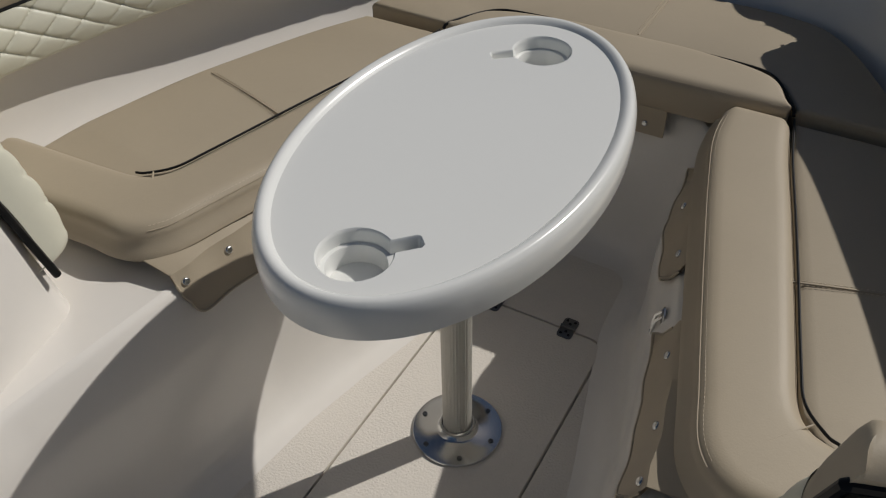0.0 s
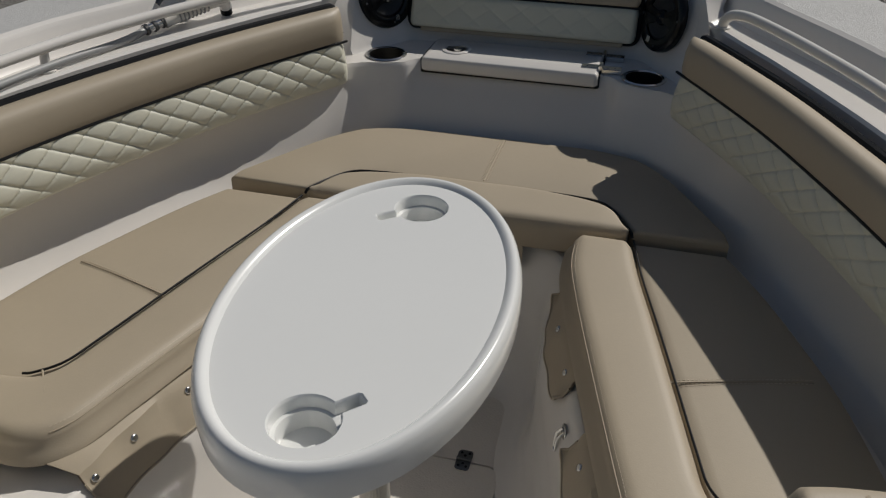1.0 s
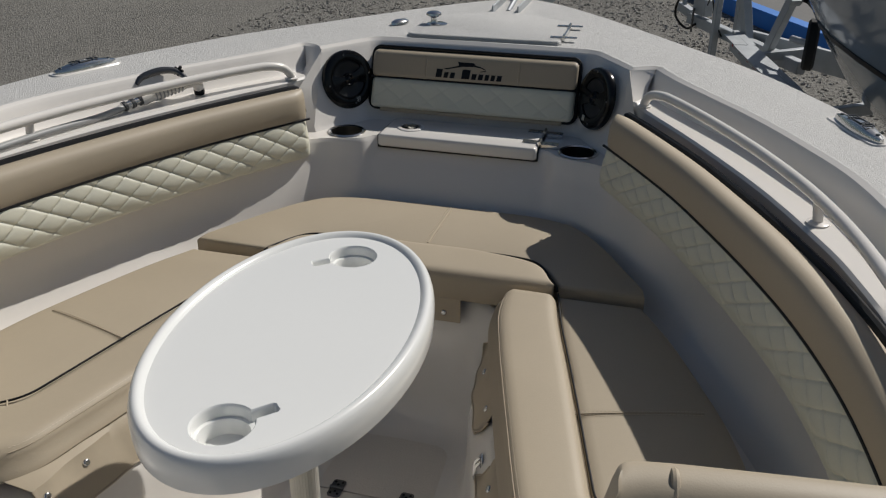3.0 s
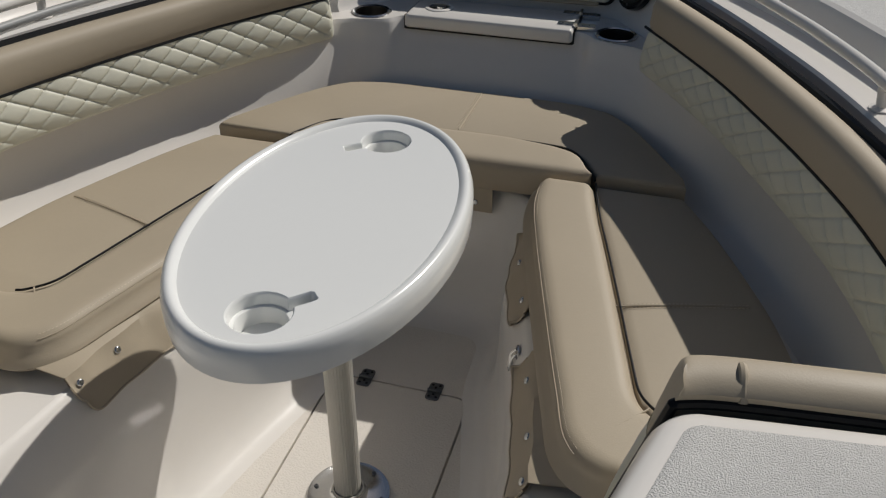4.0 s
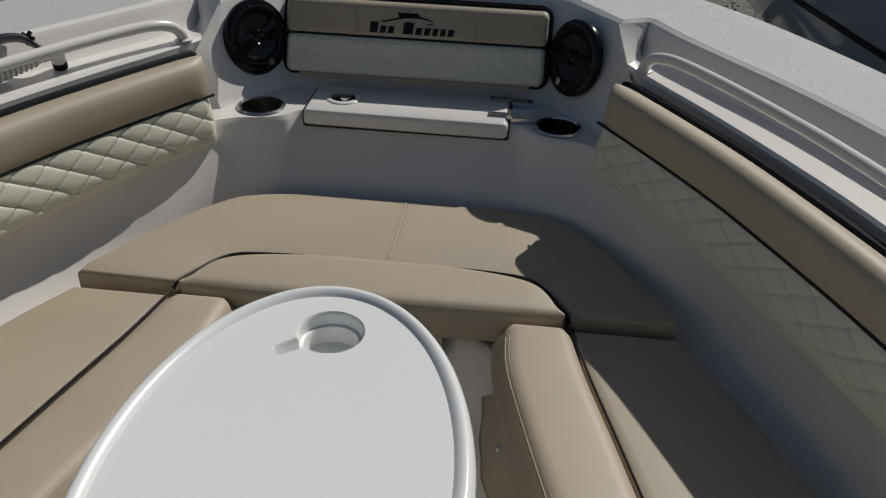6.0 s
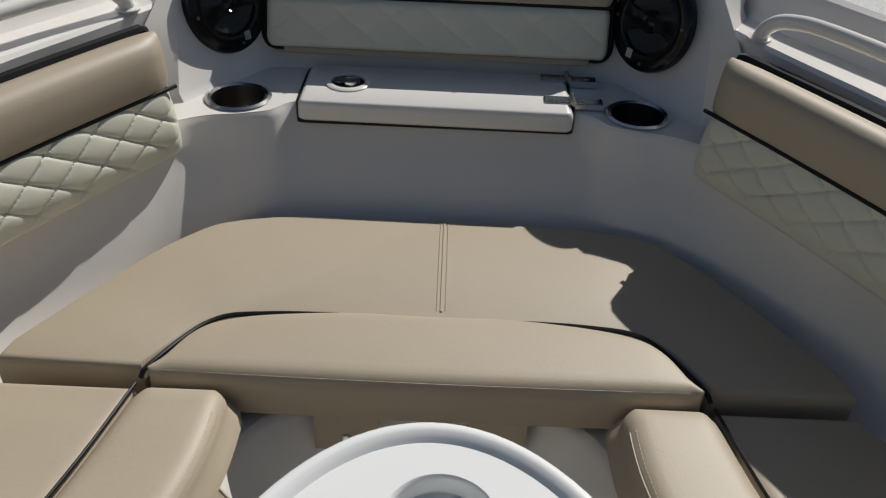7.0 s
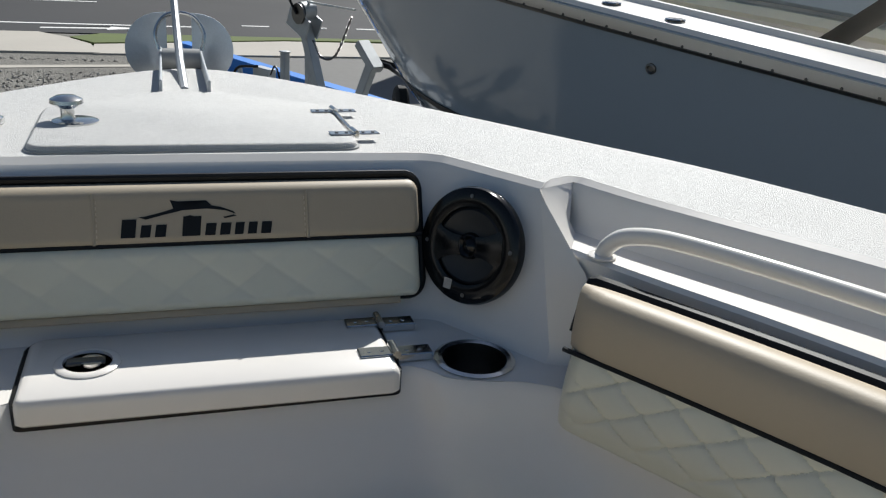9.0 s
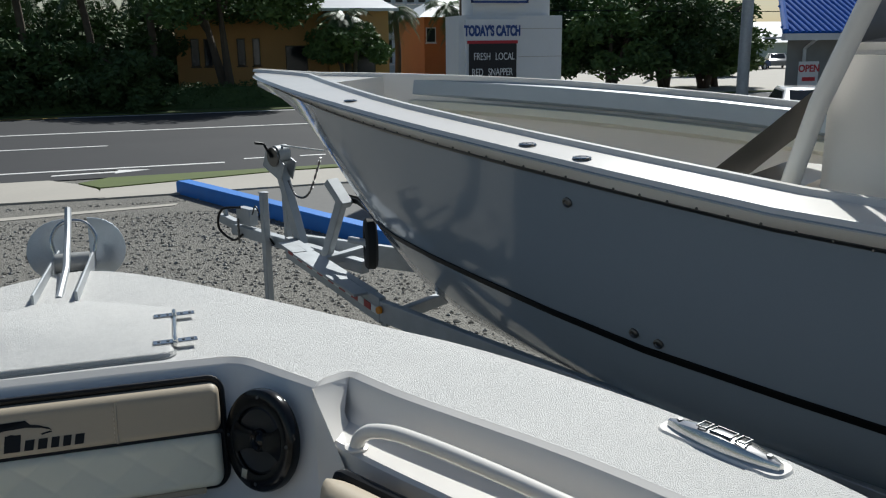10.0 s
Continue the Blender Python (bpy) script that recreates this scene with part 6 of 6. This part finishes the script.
for k in range(6):
    for f in range(5):
        x, z = 42.2 + 2.5 * k, 1.2 + 3.1 * f
        win = plain_box("window", x, x + 1.5, 179.8, 180.05, z, z + 1.7, DARKGLASS, flats)
        plain_box("balcony", x - 0.3, x + 1.8, 179.2, 180.0, z - 0.5, z - 0.3, WHITEPAINT, win)

# the shop with the blue tiled roof
shop = stand(thing("shop", "grey stone shop with a blue tiled roof", "building"), 0.854)
shop.location.x -= 0.8
part("wall", prism([Vector(p) for p in ((23.6, 29.0), (40, 29.0), (40, 36), (30.6, 36))], [(0, GROUND), (0, 2.05)]), STONE, shop, smooth=False)
plain_box("fascia", 22.6, 41, 27.9, 28.1, 1.92, 2.16, WHITEPAINT, shop, "white fascia board")
plain_box("soffit", 22.6, 41, 28.1, 29.2, 1.98, 2.05, WHITEPAINT, shop)
roof = part("roof_deck", loft([[Vector((22.6, 27.9, 2.16)), Vector((41, 27.9, 2.16))], [Vector((26.2, 33.5, 5.4)), Vector((41, 33.5, 5.4))]]), BLUETILE, shop, smooth=False)
tile_bm = bmesh.new()
arc = [(0.14 * math.cos(math.pi * k / 6), 0.10 * math.sin(math.pi * k / 6)) for k in range(7)]
ra = [tile_bm.verts.new((-x, 0, z)) for x, z in arc]
rb = [tile_bm.verts.new((-x * 0.9, 0.42, z * 0.9 + 0.02)) for x, z in arc]
skin(tile_bm, [ra, rb], closed=False)
tile_bm.faces.new(ra)
tile_me = bpy.data.meshes.new("roof_tile")
tile_bm.to_mesh(tile_me)
tile_bm.free()
tile_me.materials.append(BLUETILE)
slope = math.atan2(5.4 - 2.16, 33.5 - 27.9)
count = 0
for r in range(15):
    for c in range(60):
        y = 27.9 + 0.40 * r * math.cos(slope)
        z = 2.17 + 0.40 * r * math.sin(slope)
        x = 22.75 + 0.30 * c
        if x < 22.7 + (y - 27.9) * 3.6 / 5.6 or x > 29.5 or count >= 290:
            continue
        t = new("roof_tile", tile_me)
        t.parent = roof
        t.matrix_local = Matrix.Translation((x, y, z)) @ Matrix.Rotation(slope, 4, "X")
        count += 1
part("hip_cap", tube([(22.65, 27.95, 2.22), (26.25, 33.5, 5.5)], 0.13, 8), BLUETILE, shop)
part("downpipe", tube([(24.05, 28.0, 1.95), (24.25, 28.8, 1.6), (24.3, 28.85, GROUND)], 0.07, 8), WHITEPAINT, shop)
wall_opening(shop, "window", 26.8, 1.2, 0.2, 1.7, 29.0, WHITEPAINT)


def lettering(name, body, size, at, mat, parent, rot=(90, 0, 0), bold=0.0):
    """Raised letters of the built-in font, turned into a mesh."""
    cu = bpy.data.curves.new(name, "FONT")
    cu.body, cu.size, cu.extrude, cu.align_x, cu.align_y, cu.offset = body, size, 0.006, "CENTER", "CENTER", bold
    tmp = bpy.data.objects.new(name, cu)
    me = bpy.data.meshes.new_from_object(tmp)
    bpy.data.objects.remove(tmp)
    me.materials.append(mat)
    ob = new(name, me)
    ob.parent = parent
    ob.matrix_local = Matrix.Translation(at) @ pose(0, 0, 0, *rot)
    return ob


board = stand(thing("open_sign", "white shop sign with red opening hours", "sign"), 0.854)
board.location += Vector((-0.85, 0, -0.40))
plain_box("panel", 23.15, 24.0, 27.60, 27.66, 0.05, 1.62, WHITEPAINT, board)
for x in (23.25, 23.9):
    plain_box("leg", x - 0.03, x + 0.03, 27.61, 27.65, GROUND, 0.05, GALV, board)
lettering("word", "OPEN", 0.36, (23.57, 27.59, 1.36), RED, board, bold=0.008)
for z in (0.98, 0.68, 0.40):
    plain_box("line_of_print", 23.30, 23.86, 27.585, 27.60, z - 0.07, z + 0.07, RED, board)

# the pylon sign
pylon = stand(thing("roadside_sign", "white painted block sign with menu boards", "sign"), 0.898)
pylon.location, pylon.scale = (0.17, 0.10, GROUND * 0.133), (0.825, 0.898, 0.867)
plain_box("lower_block", 6.75, 9.5, 19.6, 20.6, GROUND, 2.50, WHITEPAINT, pylon)
plain_box("upper_block", 7.15, 9.2, 19.7, 20.5, 2.50, 6.0, WHITEPAINT, pylon)
for z in (-0.4, 0.25, 0.9, 1.55, 2.2):
    plain_box("joint", 8.3, 9.505, 19.595, 20.605, z - 0.006, z + 0.006, CONCRETE, pylon)
frame_b = plain_box("board", 6.90, 8.28, 19.50, 19.6, 0.2, 2.42, WHITEPAINT, pylon, "white framed board")
lettering("heading", "TODAY'S CATCH", 0.205, (7.59, 19.49, 2.14), LETTERBLUE, pylon, bold=0.010).scale = (0.92, 1.55, 1)
chalk = plain_box("chalkboard", 6.97, 8.21, 19.46, 19.5, 0.3, 1.86, CHALK, pylon, "black chalkboard with white writing")
plain_box("chalk_frame", 6.93, 8.25, 19.475, 19.5, 1.86, 1.93, RED, pylon)
for word, x, z in (("FRESH", 7.30, 1.56), ("LOCAL", 7.90, 1.56), ("RED", 7.18, 1.20), ("SNAPPER", 7.78, 1.20)):
    lettering("chalk_word", word, 0.17, (x, 19.45, z), WHITEPAINT, pylon).scale = (0.95, 1.4, 1)
upper = plain_box("offer_board", 7.05, 8.55, 19.55, 19.69, 2.78, 4.4, WHITEPAINT, pylon, "white offer board with a dark border")
for a, b, c, d in ((7.05, 8.55, 2.78, 2.83), (7.05, 7.10, 2.78, 4.4), (8.50, 8.55, 2.78, 4.4)):
    plain_box("border", a, b, 19.53, 19.56, c, d, LETTERBLUE, upper)
lettering("offer", "FOR FREE", 0.24, (7.8, 19.53, 2.98), RED, pylon, bold=0.008)

# poles, wires and parked cars
pole = stand(thing("lamp_post", "thick pale grey steel lamp post", "pole"), 0.844)
part("shaft", tube([(21.5, 30.0, GROUND), (21.5, 30.0, 9.0)], lambda t: 0.24 - 0.05 * t, 16), GALV, pole)
part("foot", lathe([(0.34, 0), (0.34, 0.1), (0.25, 0.16)], 16, m=pose(21.5, 30.0, GROUND)), CONCRETE, pole)
for x, y, h in ((20.4, 62, 9.0), (58.5, 85, 7.2), (44, 75, 8)):
    up = stand(thing("utility_pole", "weathered wooden utility pole", "pole", "utility poles"), 0.72)
    part("shaft", tube([(x, y, GROUND), (x, y, h)], lambda t: 0.2 - 0.06 * t, 10), BARK, up)
    bar("crossarm", (x - 1.1, y, h - 0.6), (x + 1.1, y, h - 0.6), 0.1, 0.12, BARK, up)
for k, (z0, z1) in enumerate(((5.6, 5.9), (5.15, 5.35), (4.2, 4.5))):
    wire = tagged(part("power_line", tube([(14 + 3.1 * i, 39.5, z0 * 0.78 - 0.22 + (z1 - z0) * i / 16 - 0.2 * math.sin(math.pi * i / 16)) for i in range(17)], 0.022, 5), BLACK), "black overhead power line", "cable", "power lines")


def car(x, y, turn, mat, label, length=4.4, h=1.45):
    ob = thing("parked_car", label, "car", "parked cars")
    m = Matrix.Translation((x, y, GROUND)) @ pose(0, 0, 0, 0, 0, turn)
    prof = [(-length / 2, 0.35), (-length / 2, 0.75), (-length * 0.44, 0.92), (-length * 0.30, 0.98), (-length * 0.16, h), (length * 0.16, h), (length * 0.32, 0.98), (length * 0.47, 0.85), (length / 2, 0.6), (length / 2, 0.35)]
    bm = bmesh.new()
    rows = []
    for w, k in ((-0.86, 0.97), (-0.80, 1.0), (0.80, 1.0), (0.86, 0.97)):
        rows.append([bm.verts.new(m @ Vector((a, w * (0.82 if z > 1.1 else 1), 0.35 + (z - 0.35) * k))) for a, z in prof])
    skin(bm, rows)
    bm.faces.new(rows[0][::-1])
    bm.faces.new(rows[-1])
    body = part("body", bm, mat, ob)
    for s in (1, -1):
        bm = bmesh.new()
        bm.faces.new([bm.verts.new(m @ Vector((a, s * (0.875 if z < 1.1 else 0.735), z))) for a, z in ((-length * 0.26, 1.0), (-length * 0.15, h - 0.07), (length * 0.14, h - 0.07), (length * 0.27, 1.0))])
        part("side_window", bm, DARKGLASS, body)
    bm = bmesh.new()
    bm.faces.new([bm.verts.new(m @ Vector((a, w, z))) for a, w, z in ((-length * 0.30, -0.66, 1.01), (-length * 0.30, 0.66, 1.01), (-length * 0.17, 0.60, h - 0.03), (-length * 0.17, -0.60, h - 0.03))])
    part("windscreen", bm, DARKGLASS, body)
    for a in (-length * 0.32, length * 0.30):
        for s in (1, -1):
            wm = m @ Matrix.Translation((a, s * 0.78, 0.33)) @ Vector((0, s, 0)).to_track_quat("Z", "Y").to_matrix().to_4x4()
            wh = part("wheel", lathe([(0.2, 0), (0.33, 0), (0.33, 0.12), (0.2, 0.13)], 20, m=wm), TYRE, ob)
            part("rim", lathe([(0.2, 0.12), (0.05, 0.10)], 16, m=wm, top=True), GALV, wh)


CARBLUE = material("blue_car_paint", (0.02, 0.035, 0.11), 0.15, coat=0.6)
CARGREY = material("grey_car_paint", (0.14, 0.15, 0.16), 0.15, coat=0.6)
CARWHITE = material("white_car_paint", (0.75, 0.75, 0.74), 0.15, coat=0.6)
car(50.0, 68.5, 15, CARBLUE, "dark blue car parked in a lot")
car(55.0, 71.0, 60, CARGREY, "grey car parked in a lot")
car(58.5, 71.5, 60, CARBLUE, "dark car parked in a lot")
car(62.0, 72.0, 60, CARGREY, "silver grey car parked in a lot")
car(53.5, 78.0, 20, CARWHITE, "white van parked in a lot", 5.0, 1.9)
car(14.5, 17.8, 60, CARWHITE, "white car parked beside the road")
shed = thing("pale_shed", "white roofed low shed behind parked cars", "building")
plain_box("wall", 70, 90, 96, 110, GROUND, 1.4, WHITEPAINT, shed)
bm = loft([[Vector((69, 95, 1.4)), Vector((91, 95, 1.4))], [Vector((75, 103, 4.2)), Vector((86, 103, 4.2))]])
part("roof", bm, METALROOF, shed, smooth=False)
